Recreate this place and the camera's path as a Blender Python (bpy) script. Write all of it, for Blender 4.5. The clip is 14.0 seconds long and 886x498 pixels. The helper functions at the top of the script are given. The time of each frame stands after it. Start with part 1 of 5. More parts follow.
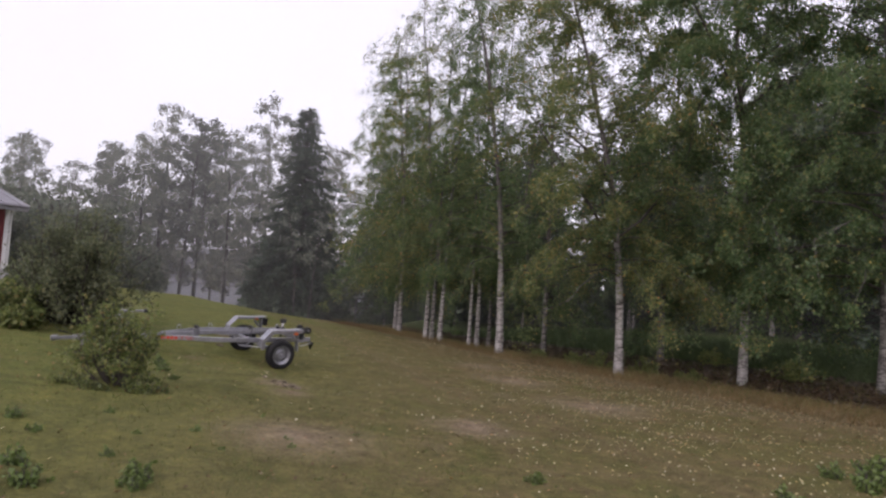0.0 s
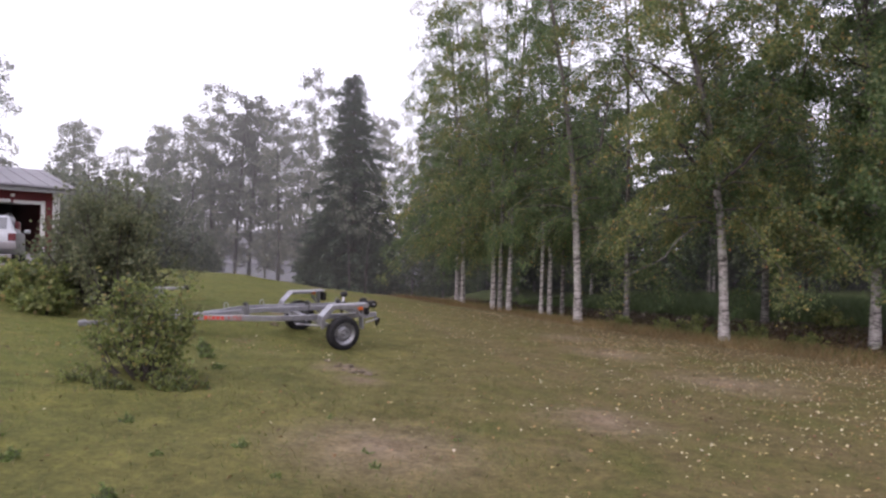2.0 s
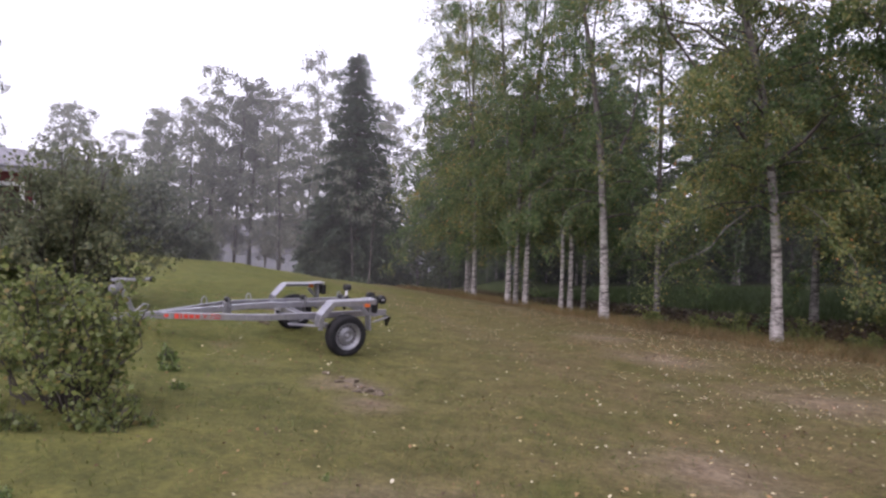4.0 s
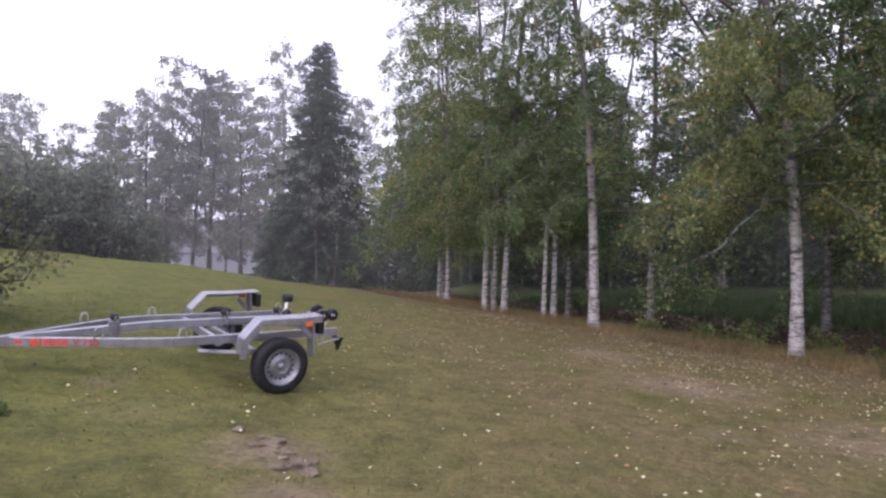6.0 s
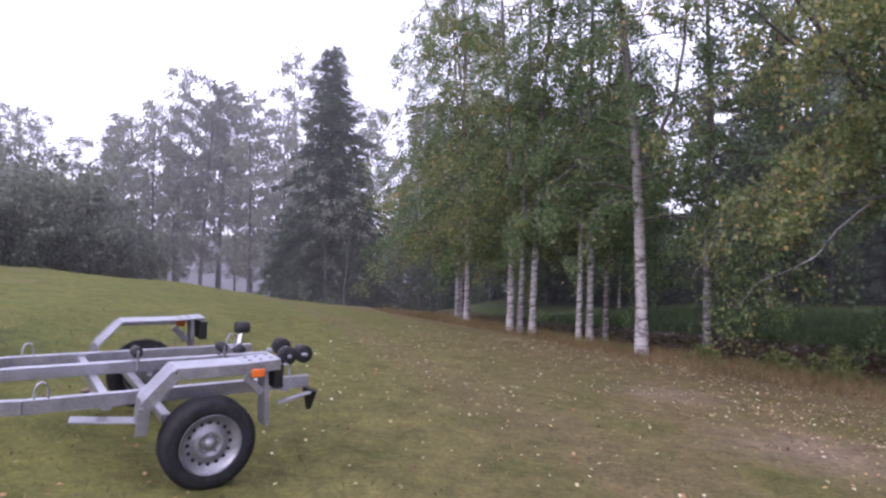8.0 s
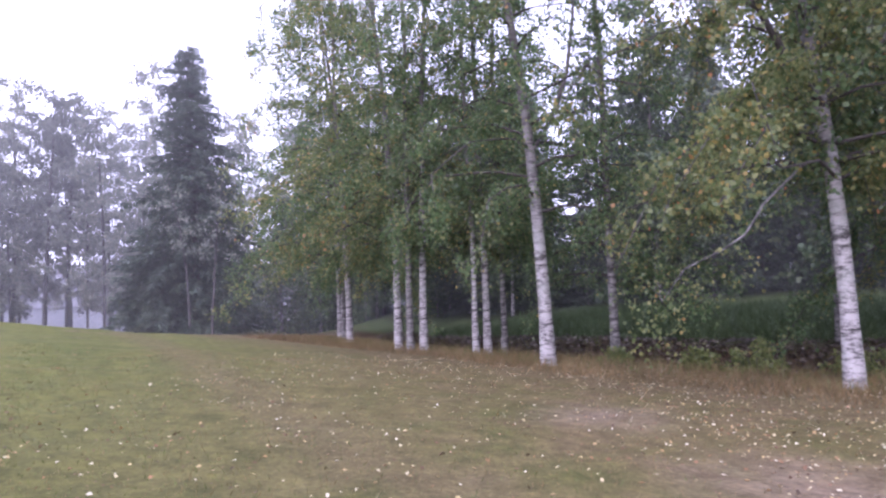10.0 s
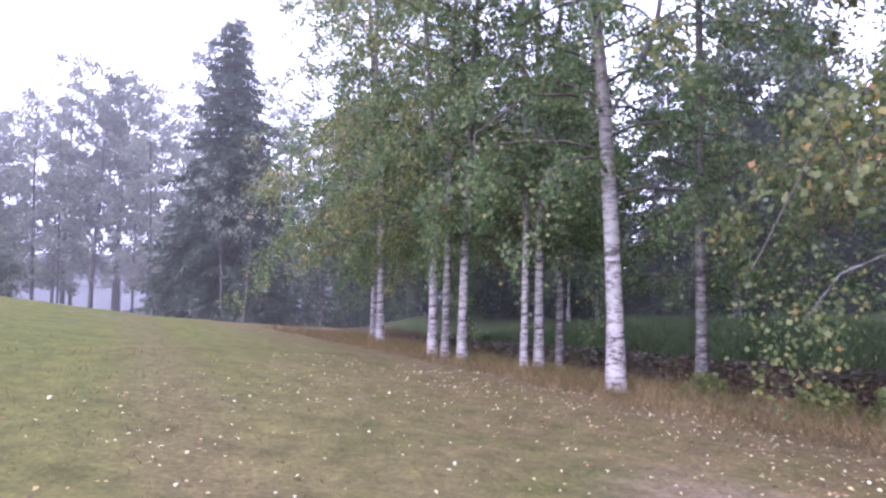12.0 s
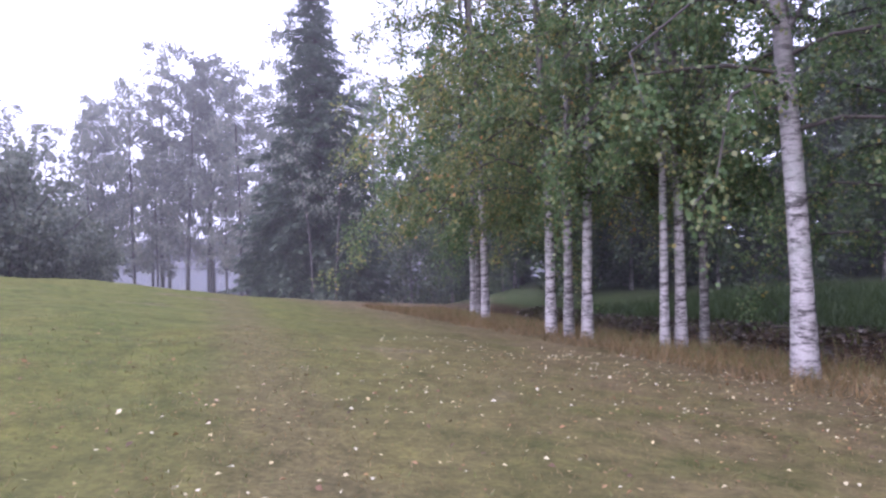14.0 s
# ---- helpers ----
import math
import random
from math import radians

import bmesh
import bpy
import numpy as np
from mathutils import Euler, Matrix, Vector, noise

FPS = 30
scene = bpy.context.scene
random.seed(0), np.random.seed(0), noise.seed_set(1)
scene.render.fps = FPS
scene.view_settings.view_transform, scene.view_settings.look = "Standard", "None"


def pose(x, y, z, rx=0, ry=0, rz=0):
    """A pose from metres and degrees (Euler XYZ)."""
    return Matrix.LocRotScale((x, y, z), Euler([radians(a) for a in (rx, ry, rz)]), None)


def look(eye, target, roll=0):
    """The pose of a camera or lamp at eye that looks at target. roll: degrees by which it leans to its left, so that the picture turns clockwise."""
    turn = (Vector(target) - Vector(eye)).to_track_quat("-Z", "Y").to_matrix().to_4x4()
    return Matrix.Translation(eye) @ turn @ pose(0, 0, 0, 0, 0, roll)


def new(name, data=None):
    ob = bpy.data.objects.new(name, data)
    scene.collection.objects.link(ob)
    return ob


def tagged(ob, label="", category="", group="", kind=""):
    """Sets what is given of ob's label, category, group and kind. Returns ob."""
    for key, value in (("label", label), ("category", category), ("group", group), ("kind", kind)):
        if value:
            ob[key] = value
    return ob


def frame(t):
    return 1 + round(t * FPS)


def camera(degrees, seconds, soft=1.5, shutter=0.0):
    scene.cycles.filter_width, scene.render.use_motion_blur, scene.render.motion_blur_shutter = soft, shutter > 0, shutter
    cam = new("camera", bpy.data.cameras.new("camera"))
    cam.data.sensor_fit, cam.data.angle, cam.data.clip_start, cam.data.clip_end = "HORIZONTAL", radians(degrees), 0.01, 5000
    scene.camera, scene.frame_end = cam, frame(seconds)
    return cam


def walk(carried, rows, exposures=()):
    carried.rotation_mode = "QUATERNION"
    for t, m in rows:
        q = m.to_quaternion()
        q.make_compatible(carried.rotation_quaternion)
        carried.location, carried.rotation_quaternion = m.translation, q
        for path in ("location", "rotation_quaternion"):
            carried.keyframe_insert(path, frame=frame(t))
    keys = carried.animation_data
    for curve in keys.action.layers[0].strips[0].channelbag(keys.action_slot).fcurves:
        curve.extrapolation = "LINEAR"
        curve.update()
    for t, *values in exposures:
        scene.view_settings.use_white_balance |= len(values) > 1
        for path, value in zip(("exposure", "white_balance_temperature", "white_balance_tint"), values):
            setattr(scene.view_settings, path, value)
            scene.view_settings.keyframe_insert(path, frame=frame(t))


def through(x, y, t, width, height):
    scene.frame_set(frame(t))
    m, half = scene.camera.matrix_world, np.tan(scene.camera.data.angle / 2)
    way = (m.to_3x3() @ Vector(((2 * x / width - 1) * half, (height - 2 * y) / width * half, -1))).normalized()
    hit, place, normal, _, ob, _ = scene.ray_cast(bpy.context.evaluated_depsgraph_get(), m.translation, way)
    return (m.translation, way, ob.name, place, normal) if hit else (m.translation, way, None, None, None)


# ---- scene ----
cam = camera(70.0, 14.0, soft=2.5)
PATH = [
    (0, (1.49, -2.203, 1.902), (1.216, -0.225, 2.009), 3.9),
    (0.5, (1.232, -1.661, 1.823), (0.85, 0.301, 1.91), 3.2),
    (1, (1.067, -1.2, 1.796), (0.57, 0.737, 1.818), 2.5),
    (1.5, (0.796, -0.715, 1.736), (0.48, 1.259, 1.764), 4.1),
    (2, (0.593, -0.208, 1.659), (0.169, 1.747, 1.672), 1.3),
    (2.5, (0.389, 0.287, 1.647), (-0.145, 2.215, 1.641), 2.6),
    (3, (0.126, 0.761, 1.607), (-0.277, 2.72, 1.608), 3.4),
    (3.2, (0.055, 0.919, 1.589), (-0.375, 2.872, 1.569), 1.7),
    (5.3, (-0.331, 3.029, 1.593), (-0.768, 4.981, 1.594), 2.1),
    (5.5, (-0.381, 3.262, 1.583), (-0.762, 5.225, 1.635), 4.0),
    (6, (-0.582, 3.799, 1.544), (-0.924, 5.77, 1.532), 1.8),
    (6.5, (-0.732, 4.489, 1.486), (-1.246, 6.422, 1.51), -0.6),
    (7, (-0.853, 5.026, 1.45), (-1.311, 6.973, 1.484), 2.5),
    (7.5, (-1.025, 5.58, 1.433), (-1.351, 7.553, 1.445), 2.9),
    (8, (-1.089, 6.221, 1.435), (-1.482, 8.182, 1.475), 1.6),
    (8.5, (-1.238, 6.775, 1.32), (-1.481, 8.758, 1.405), 3.7),
    (9, (-1.404, 7.34, 1.293), (-1.493, 9.337, 1.341), 1.2),
    (9.2, (-1.417, 7.565, 1.24), (-1.54, 9.559, 1.337), -1.2),
    (11.3, (-0.716, 10.349, 1.199), (-0.684, 12.347, 1.268), -0.7),
    (11.5, (-0.815, 10.637, 1.157), (-0.948, 12.631, 1.214), 1.1),
    (12, (-1.086, 11.124, 1.142), (-1.3, 13.111, 1.232), 1.1),
    (12.5, (-1.316, 11.593, 1.09), (-1.614, 13.569, 1.174), -0.7),
    (13, (-1.519, 11.994, 1.061), (-1.963, 13.944, 1.107), -1.1),
    (13.5, (-1.732, 12.329, 1.098), (-2.083, 14.297, 1.159), 0.9),
    (14, (-1.962, 12.648, 1.067), (-2.423, 14.594, 1.072), -0.9),
]
walk(cam, [(t, look(eye, target, roll)) for t, eye, target, roll in PATH], exposures=[(0.0, -0.6, 6450, 22), (0.5, -0.3, 6400, 22), (1.0, -0.5, 6400, 22), (1.5, -0.45, 6400, 23), (2.0, -0.2, 6350, 24), (3.0, -0.2, 6300, 25), (6.5, 0.02, 5900, 29), (7.0, 0.0, 5850, 30), (7.5, -0.1, 5800, 31), (8.0, 0.15, 5750, 33), (9.0, 0.36, 5600, 36), (11.5, 0.97, 5350, 40), (12.5, 0.85, 5350, 38), (13.5, 0.58, 5400, 37), (14.0, 0.57, 5400, 37)])

# ---- sky and sun: bright overcast ----
world = bpy.data.worlds.new("overcast_sky")
scene.world = world
world.use_nodes = True
wn, wl = world.node_tree.nodes, world.node_tree.links
wn.clear()
sky = wn.new("ShaderNodeTexSky")
sky.sky_type, sky.sun_disc = "NISHITA", False
sky.sun_elevation, sky.sun_rotation = radians(42), radians(204)
sky.air_density, sky.dust_density, sky.ozone_density = 1.0, 6.0, 1.0
sky_bg, cloud_bg, sky_mix, sky_out = wn.new("ShaderNodeBackground"), wn.new("ShaderNodeBackground"), wn.new("ShaderNodeAddShader"), wn.new("ShaderNodeOutputWorld")
sky_bg.inputs[1].default_value = 0.05
cloud_bg.inputs[0].default_value, cloud_bg.inputs[1].default_value = (0.93, 0.94, 1.0, 1), 1.68
wl.new(sky.outputs[0], sky_bg.inputs[0])
wl.new(sky_bg.outputs[0], sky_mix.inputs[0])
wl.new(cloud_bg.outputs[0], sky_mix.inputs[1])
wl.new(sky_mix.outputs[0], sky_out.inputs[0])
sun = new("sun", bpy.data.lights.new("sun", "SUN"))
sun.data.energy, sun.data.angle, sun.data.color = 1.6, radians(40), (1.0, 0.97, 0.92)
sun.matrix_world = look((0, 0, 0), (0.35, 0.8, -0.8))


# ---- materials ----
def material(name, rough=0.8, metal=0.0):
    m = bpy.data.materials.new(name)
    m.use_nodes = True
    n, l = m.node_tree.nodes, m.node_tree.links
    b = n["Principled BSDF"]
    b.inputs["Roughness"].default_value, b.inputs["Metallic"].default_value = rough, metal
    return m, n, l, b


def ramp(n, stops):
    r = n.new("ShaderNodeValToRGB")
    while len(r.color_ramp.elements) < len(stops):
        r.color_ramp.elements.new(0.5)
    for e, (p, c) in zip(r.color_ramp.elements, stops):
        e.position, e.color = p, (*c, 1)
    return r


def noise_node(n, l, scale, detail=4, stretch=None, rough=0.6):
    t = n.new("ShaderNodeTexNoise")
    t.inputs["Scale"].default_value, t.inputs["Detail"].default_value, t.inputs["Roughness"].default_value = scale, detail, rough
    c = n.new("ShaderNodeTexCoord")
    if stretch:
        mp = n.new("ShaderNodeMapping")
        mp.inputs["Scale"].default_value = stretch
        l.new(c.outputs["Object"], mp.inputs[0])
        l.new(mp.outputs[0], t.inputs[0])
    else:
        l.new(c.outputs["Object"], t.inputs[0])
    return t


def bump(n, l, b, source, strength, distance):
    k = n.new("ShaderNodeBump")
    k.inputs["Strength"].default_value, k.inputs["Distance"].default_value = strength, distance
    l.new(source, k.inputs["Height"])
    l.new(k.outputs[0], b.inputs["Normal"])


def mixed(n, l, fac, a, b, blend="MIX"):
    m = n.new("ShaderNodeMix")
    m.data_type, m.blend_type = "RGBA", blend
    for socket, value in ((m.inputs[0], fac), (m.inputs[6], a), (m.inputs[7], b)):
        if isinstance(value, (int, float)):
            socket.default_value = value
        elif isinstance(value, tuple):
            socket.default_value = (*value, 1)
        else:
            l.new(value, socket)
    return m.outputs[2]


def plain(name, dark, light, scale=8, rough=0.8, metal=0.0, relief=0.2, stretch=None, fine=60, rough_var=0.12):
    """A surface with two scales of variation between two colours, and fine relief."""
    m, n, l, b = material(name, rough, metal)
    big, small = noise_node(n, l, scale, 4, stretch), noise_node(n, l, fine, 3, stretch)
    r = ramp(n, [(0.3, dark), (0.7, light)])
    l.new(big.outputs[0], r.inputs[0])
    r2 = ramp(n, [(0.25, (0.72, 0.72, 0.72)), (0.75, (1, 1, 1))])
    l.new(small.outputs[0], r2.inputs[0])
    l.new(mixed(n, l, 1.0, r.outputs[0], r2.outputs[0], "MULTIPLY"), b.inputs["Base Color"])
    mr = n.new("ShaderNodeMapRange")
    mr.inputs["To Min"].default_value, mr.inputs["To Max"].default_value = max(rough - rough_var, 0.03), min(rough + rough_var, 1)
    l.new(big.outputs[0], mr.inputs[0])
    l.new(mr.outputs[0], b.inputs["Roughness"])
    if relief:
        bump(n, l, b, small.outputs[0], relief, 0.01)
    return m


def leaf_material(name, stops, through=0.58, rough=0.45):
    m, n, l, b = material(name, rough)
    g = n.new("ShaderNodeNewGeometry")
    r = ramp(n, stops)
    l.new(g.outputs["Random Per Island"], r.inputs[0])
    big = noise_node(n, l, 0.7, 3)
    r2 = ramp(n, [(0.3, (0.7, 0.72, 0.7)), (0.7, (1.1, 1.08, 1.0))])
    l.new(big.outputs[0], r2.inputs[0])
    col = mixed(n, l, 1.0, r.outputs[0], r2.outputs[0], "MULTIPLY")
    l.new(col, b.inputs["Base Color"])
    tr, mx = n.new("ShaderNodeBsdfTranslucent"), n.new("ShaderNodeMixShader")
    l.new(col, tr.inputs[0])
    mx.inputs[0].default_value = through
    l.new(b.outputs[0], mx.inputs[1])
    l.new(tr.outputs[0], mx.inputs[2])
    l.new(mx.outputs[0], n["Material Output"].inputs[0])
    return m


def bark_material(name, pale, dark, low=0.46, high=0.54, lichen=(0.3, 0.32, 0.28)):
    """Birch bark: pale with dark cross bands and scars."""
    m, n, l, b = material(name, 0.75)
    bands, blots, grain = noise_node(n, l, 3.0, 6, (1.5, 1.5, 5.0), 0.7), noise_node(n, l, 1.6, 4, (1, 1, 0.9)), noise_node(n, l, 45, 3)
    r = ramp(n, [(low - 0.08, dark), (low, tuple(0.55 * p for p in pale)), (high, pale)])
    l.new(bands.outputs[0], r.inputs[0])
    r2 = ramp(n, [(0.5, (0, 0, 0)), (0.68, (0.75, 0.75, 0.75))])
    l.new(blots.outputs[0], r2.inputs[0])
    c = mixed(n, l, r2.outputs[0], r.outputs[0], lichen)
    r3 = ramp(n, [(0.3, (0.75, 0.75, 0.75)), (0.7, (1, 1, 1))])
    l.new(grain.outputs[0], r3.inputs[0])
    l.new(mixed(n, l, 1.0, c, r3.outputs[0], "MULTIPLY"), b.inputs["Base Color"])
    # the bark darkens to an even brown-grey up the stem
    tc, sp, up = n.new("ShaderNodeTexCoord"), n.new("ShaderNodeSeparateXYZ"), n.new("ShaderNodeMapRange")
    l.new(tc.outputs["Object"], sp.inputs[0])
    l.new(sp.outputs[2], up.inputs[0])
    up.inputs["From Min"].default_value, up.inputs["From Max"].default_value, up.inputs["To Max"].default_value = 2.2, 5.4, 0.85
    old = b.inputs["Base Color"].links[0].from_socket
    l.new(mixed(n, l, up.outputs[0], old, (0.085, 0.074, 0.068)), b.inputs["Base Color"])
    bump(n, l, b, bands.outputs[0], 0.5, 0.02)
    return m


BARK = bark_material("birch_bark", (0.422, 0.395, 0.381), (0.035, 0.030, 0.027), 0.47, 0.54)
BARK_GREY = bark_material("grey_birch_bark", (0.266, 0.251, 0.237), (0.037, 0.033, 0.030), 0.5, 0.6, (0.118, 0.118, 0.097))
BARK_DARK = plain("dark_bark", (0.035, 0.03, 0.026), (0.09, 0.08, 0.07), 6, 0.9, relief=0.8, stretch=(3, 3, 1))
TWIG = plain("twig_bark", (0.043, 0.034, 0.030), (0.093, 0.081, 0.072), 5, 0.85)
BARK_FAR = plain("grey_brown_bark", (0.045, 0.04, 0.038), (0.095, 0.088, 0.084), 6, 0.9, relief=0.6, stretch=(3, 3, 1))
LEAF = leaf_material("birch_leaves", [(0.0, (0.079, 0.138, 0.060)), (0.45, (0.127, 0.203, 0.083)), (0.8, (0.182, 0.245, 0.107)), (0.98, (0.271, 0.278, 0.120)), (1.0, (0.488, 0.388, 0.117))])
LEAF_YELLOW = leaf_material("turning_birch_leaves", [(0.0, (0.106, 0.149, 0.060)), (0.5, (0.181, 0.227, 0.089)), (0.9, (0.278, 0.282, 0.109)), (0.98, (0.431, 0.333, 0.115)), (1.0, (0.537, 0.230, 0.108))])
# darker copy of the birch leaves, with the wood's shade put into the colour
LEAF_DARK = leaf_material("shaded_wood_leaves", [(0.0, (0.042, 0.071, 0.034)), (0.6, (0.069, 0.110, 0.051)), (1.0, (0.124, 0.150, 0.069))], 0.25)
# far birches: distance haze is put into the leaf colour as pale grey
LEAF_HAZED = leaf_material("haze_paled_leaves", [(0.0, (0.152, 0.176, 0.144)), (0.6, (0.224, 0.242, 0.199)), (1.0, (0.295, 0.300, 0.240))], 0.45)
NEEDLE = leaf_material("spruce_needles", [(0.0, (0.034, 0.056, 0.037)), (0.7, (0.058, 0.086, 0.056)), (1.0, (0.085, 0.115, 0.07))], 0.2, 0.6)
# needles of the far pines, paled for haze in the same way
NEEDLE_PINE = leaf_material("haze_paled_needles", [(0.0, (0.12, 0.14, 0.12)), (1.0, (0.19, 0.2, 0.17))], 0.35, 0.6)
BUSH_LEAF = leaf_material("bush_leaves", [(0.0, (0.115, 0.15, 0.055)), (0.5, (0.195, 0.24, 0.08)), (0.9, (0.285, 0.31, 0.115)), (1.0, (0.34, 0.25, 0.11))])
WILLOW_LEAF = leaf_material("dense_shrub_leaves", [(0.0, (0.110, 0.132, 0.080)), (0.6, (0.165, 0.188, 0.108)), (1.0, (0.235, 0.235, 0.130))], 0.6)
FALLEN = leaf_material("fallen_leaf_yellow", [(0.0, (0.3, 0.17, 0.07)), (0.25, (0.48, 0.38, 0.18)), (0.7, (0.56, 0.5, 0.34)), (0.93, (0.6, 0.55, 0.45)), (1.0, (0.42, 0.16, 0.08))], 0.15, 0.6)
GRASS = leaf_material("grass_blades", [(0.0, (0.070, 0.099, 0.025)), (0.5, (0.119, 0.148, 0.039)), (0.8, (0.197, 0.177, 0.070)), (1.0, (0.257, 0.197, 0.099))], 0.3, 0.6)
GRASS_DRY = leaf_material("dry_tall_grass", [(0.0, (0.107, 0.088, 0.031)), (0.5, (0.177, 0.124, 0.053)), (1.0, (0.265, 0.177, 0.088))], 0.3, 0.6)
WEED = leaf_material("weed_leaves", [(0.0, (0.115, 0.175, 0.045)), (1.0, (0.2, 0.265, 0.085))], 0.4)


# ---- the lie of the land ----
def smooth(v):
    v = np.clip(v, 0, 1)
    return v * v * (3 - 2 * v)


def bank(x, y):
    """Distance beyond the line of birches along the lawn's edge, towards the meadow."""
    return (x - 0.6) * 0.75 + (y - 21.3) * 0.66


def land(x, y):
    """Height of the ground: lawn falling from the house's hill, a ditch behind the birches, a level meadow, a lake shore."""
    x, y = np.asarray(x, float), np.asarray(y, float)
    xc, yc = np.clip(x, -14.5, 60), np.clip(y, -12, 52)
    s = 1.5 * np.log1p(np.exp(-(xc - 1) / 1.5))
    r = np.maximum(yc - 20, 0)
    h = 0.089 - 0.034 * yc + 0.0782 * s - 0.00335 * s * r - 0.0138 * r + 0.000987 * s * s
    d = bank(x, y)
    east = smooth((x + 9) / 4)
    w = smooth((d - 1.6) / 2.6) * east
    meadow = -0.62 + 0.06 * np.clip(x, -2, 14)
    h = h * (1 - w) + meadow * w - 0.3 * east * np.exp(-(((d - 2.5) / 0.7) ** 2))
    h = h + 0.33 * smooth((-16.5 - x) / 4) * smooth((34 - y) / 9)
    h = h + 0.28 * np.exp(-((x + 17) ** 2 / 22 + (y - 26.5) ** 2 / 16))
    h = h - 1.6 * smooth((y - 46) / 22) * smooth((-6 - x) / 8)
    h = h - 0.11 * np.exp(-(((x + 3.4) ** 2 + (y - 9.6) ** 2) / 7.0))
    near = smooth((40 - np.hypot(x, y - 10)) / 15)
    h = h + near * 0.012 * (np.sin(2.3 * x + 1.1 * y) + np.sin(3.7 * y - 1.9 * x + 2) + np.sin(5.1 * x + 0.7) * np.sin(4.3 * y))
    return h


def ground_at(x, y):
    return float(land(x, y))


# ---- mesh helpers ----
def mesh_from(name, verts, faces, mat, smooth_shade=False):
    """A mesh from arrays of vertices and of equal-sized faces."""
    verts, faces = np.asarray(verts, np.float32), np.asarray(faces, np.int32)
    me = bpy.data.meshes.new(name)
    k = faces.shape[1]
    me.vertices.add(len(verts))
    me.vertices.foreach_set("co", verts.ravel())
    me.loops.add(faces.size)
    me.loops.foreach_set("vertex_index", faces.ravel())
    me.polygons.add(len(faces))
    me.polygons.foreach_set("loop_start", np.arange(0, faces.size, k, dtype=np.int32))
    if smooth_shade:
        me.polygons.foreach_set("use_smooth", np.ones(len(faces), bool))
    me.materials.append(mat)
    me.update(calc_edges=True)
    me.validate()
    return me


def part(name, me, parent=None, label="", m=None):
    """Links a mesh (or a bmesh, with its material) as one object under a thing."""
    ob = new(name, me)
    if parent is not None:
        ob.parent = parent
    if m is not None:
        ob.matrix_basis = m
    if name in ("limbwork", "crown"):
        ob["kind"] = "stuff"
    return tagged(ob, label)


def from_bm(name, bm, mat, smooth_shade=False):
    me = bpy.data.meshes.new(name)
    bm.to_mesh(me)
    bm.free()
    me.materials.append(mat)
    if smooth_shade:
        me.polygons.foreach_set("use_smooth", [True] * len(me.polygons))
    return me


def thing(name, label, category, m=None, group="", kind=""):
    ob = new(name)
    ob.empty_display_size = 0.2
    if m is not None:
        ob.matrix_basis = m
    return tagged(ob, label, category, group, kind)


def tube_arrays(points, radii, sides=8, start=0):
    """A tube round a line of points: vertices and quads."""
    p, r = np.asarray(points, float), np.asarray(radii, float)
    t = np.gradient(p, axis=0)
    t /= np.linalg.norm(t, axis=1, keepdims=True) + 1e-9
    ref = np.where(np.abs(t[:, 2:3]) > 0.9, np.array([[1.0, 0, 0]]), np.array([[0, 0, 1.0]]))
    a = np.cross(t, ref)
    a /= np.linalg.norm(a, axis=1, keepdims=True) + 1e-9
    b = np.cross(t, a)
    ang = np.arange(sides) * 2 * np.pi / sides
    v = p[:, None] + r[:, None, None] * (np.cos(ang)[None, :, None] * a[:, None] + np.sin(ang)[None, :, None] * b[:, None])
    n = len(p)
    i, j = np.meshgrid(np.arange(n - 1), np.arange(sides), indexing="ij")
    k = (j + 1) % sides
    f = np.stack([i * sides + j, i * sides + k, (i + 1) * sides + k, (i + 1) * sides + j], -1).reshape(-1, 4)
    return v.reshape(-1, 3), f + start


def joined(pieces):
    v, f, at = [], [], 0
    for pv, pf in pieces:
        v.append(pv)
        f.append(np.asarray(pf) + at)
        at += len(pv)
    return np.concatenate(v), np.concatenate(f)


def unit(v):
    return v / (np.linalg.norm(v, axis=-1, keepdims=True) + 1e-9)


def leaf_arrays(rng, at, size, hang=0.5, wide=0.42):
    """One small pointed leaf at each place."""
    n = len(at)
    a = unit(rng.normal(size=(n, 3)) + np.array([0, 0, -1.0]) * hang * 2)
    b = unit(np.cross(a, rng.normal(size=(n, 3))))
    s = size * rng.uniform(0.65, 1.3, (n, 1))
    v = np.stack([at, at + a * s * 0.5 + b * s * wide, at + a * s, at + a * s * 0.5 - b * s * wide], 1).reshape(-1, 3)
    return v, np.arange(4 * n).reshape(-1, 4)


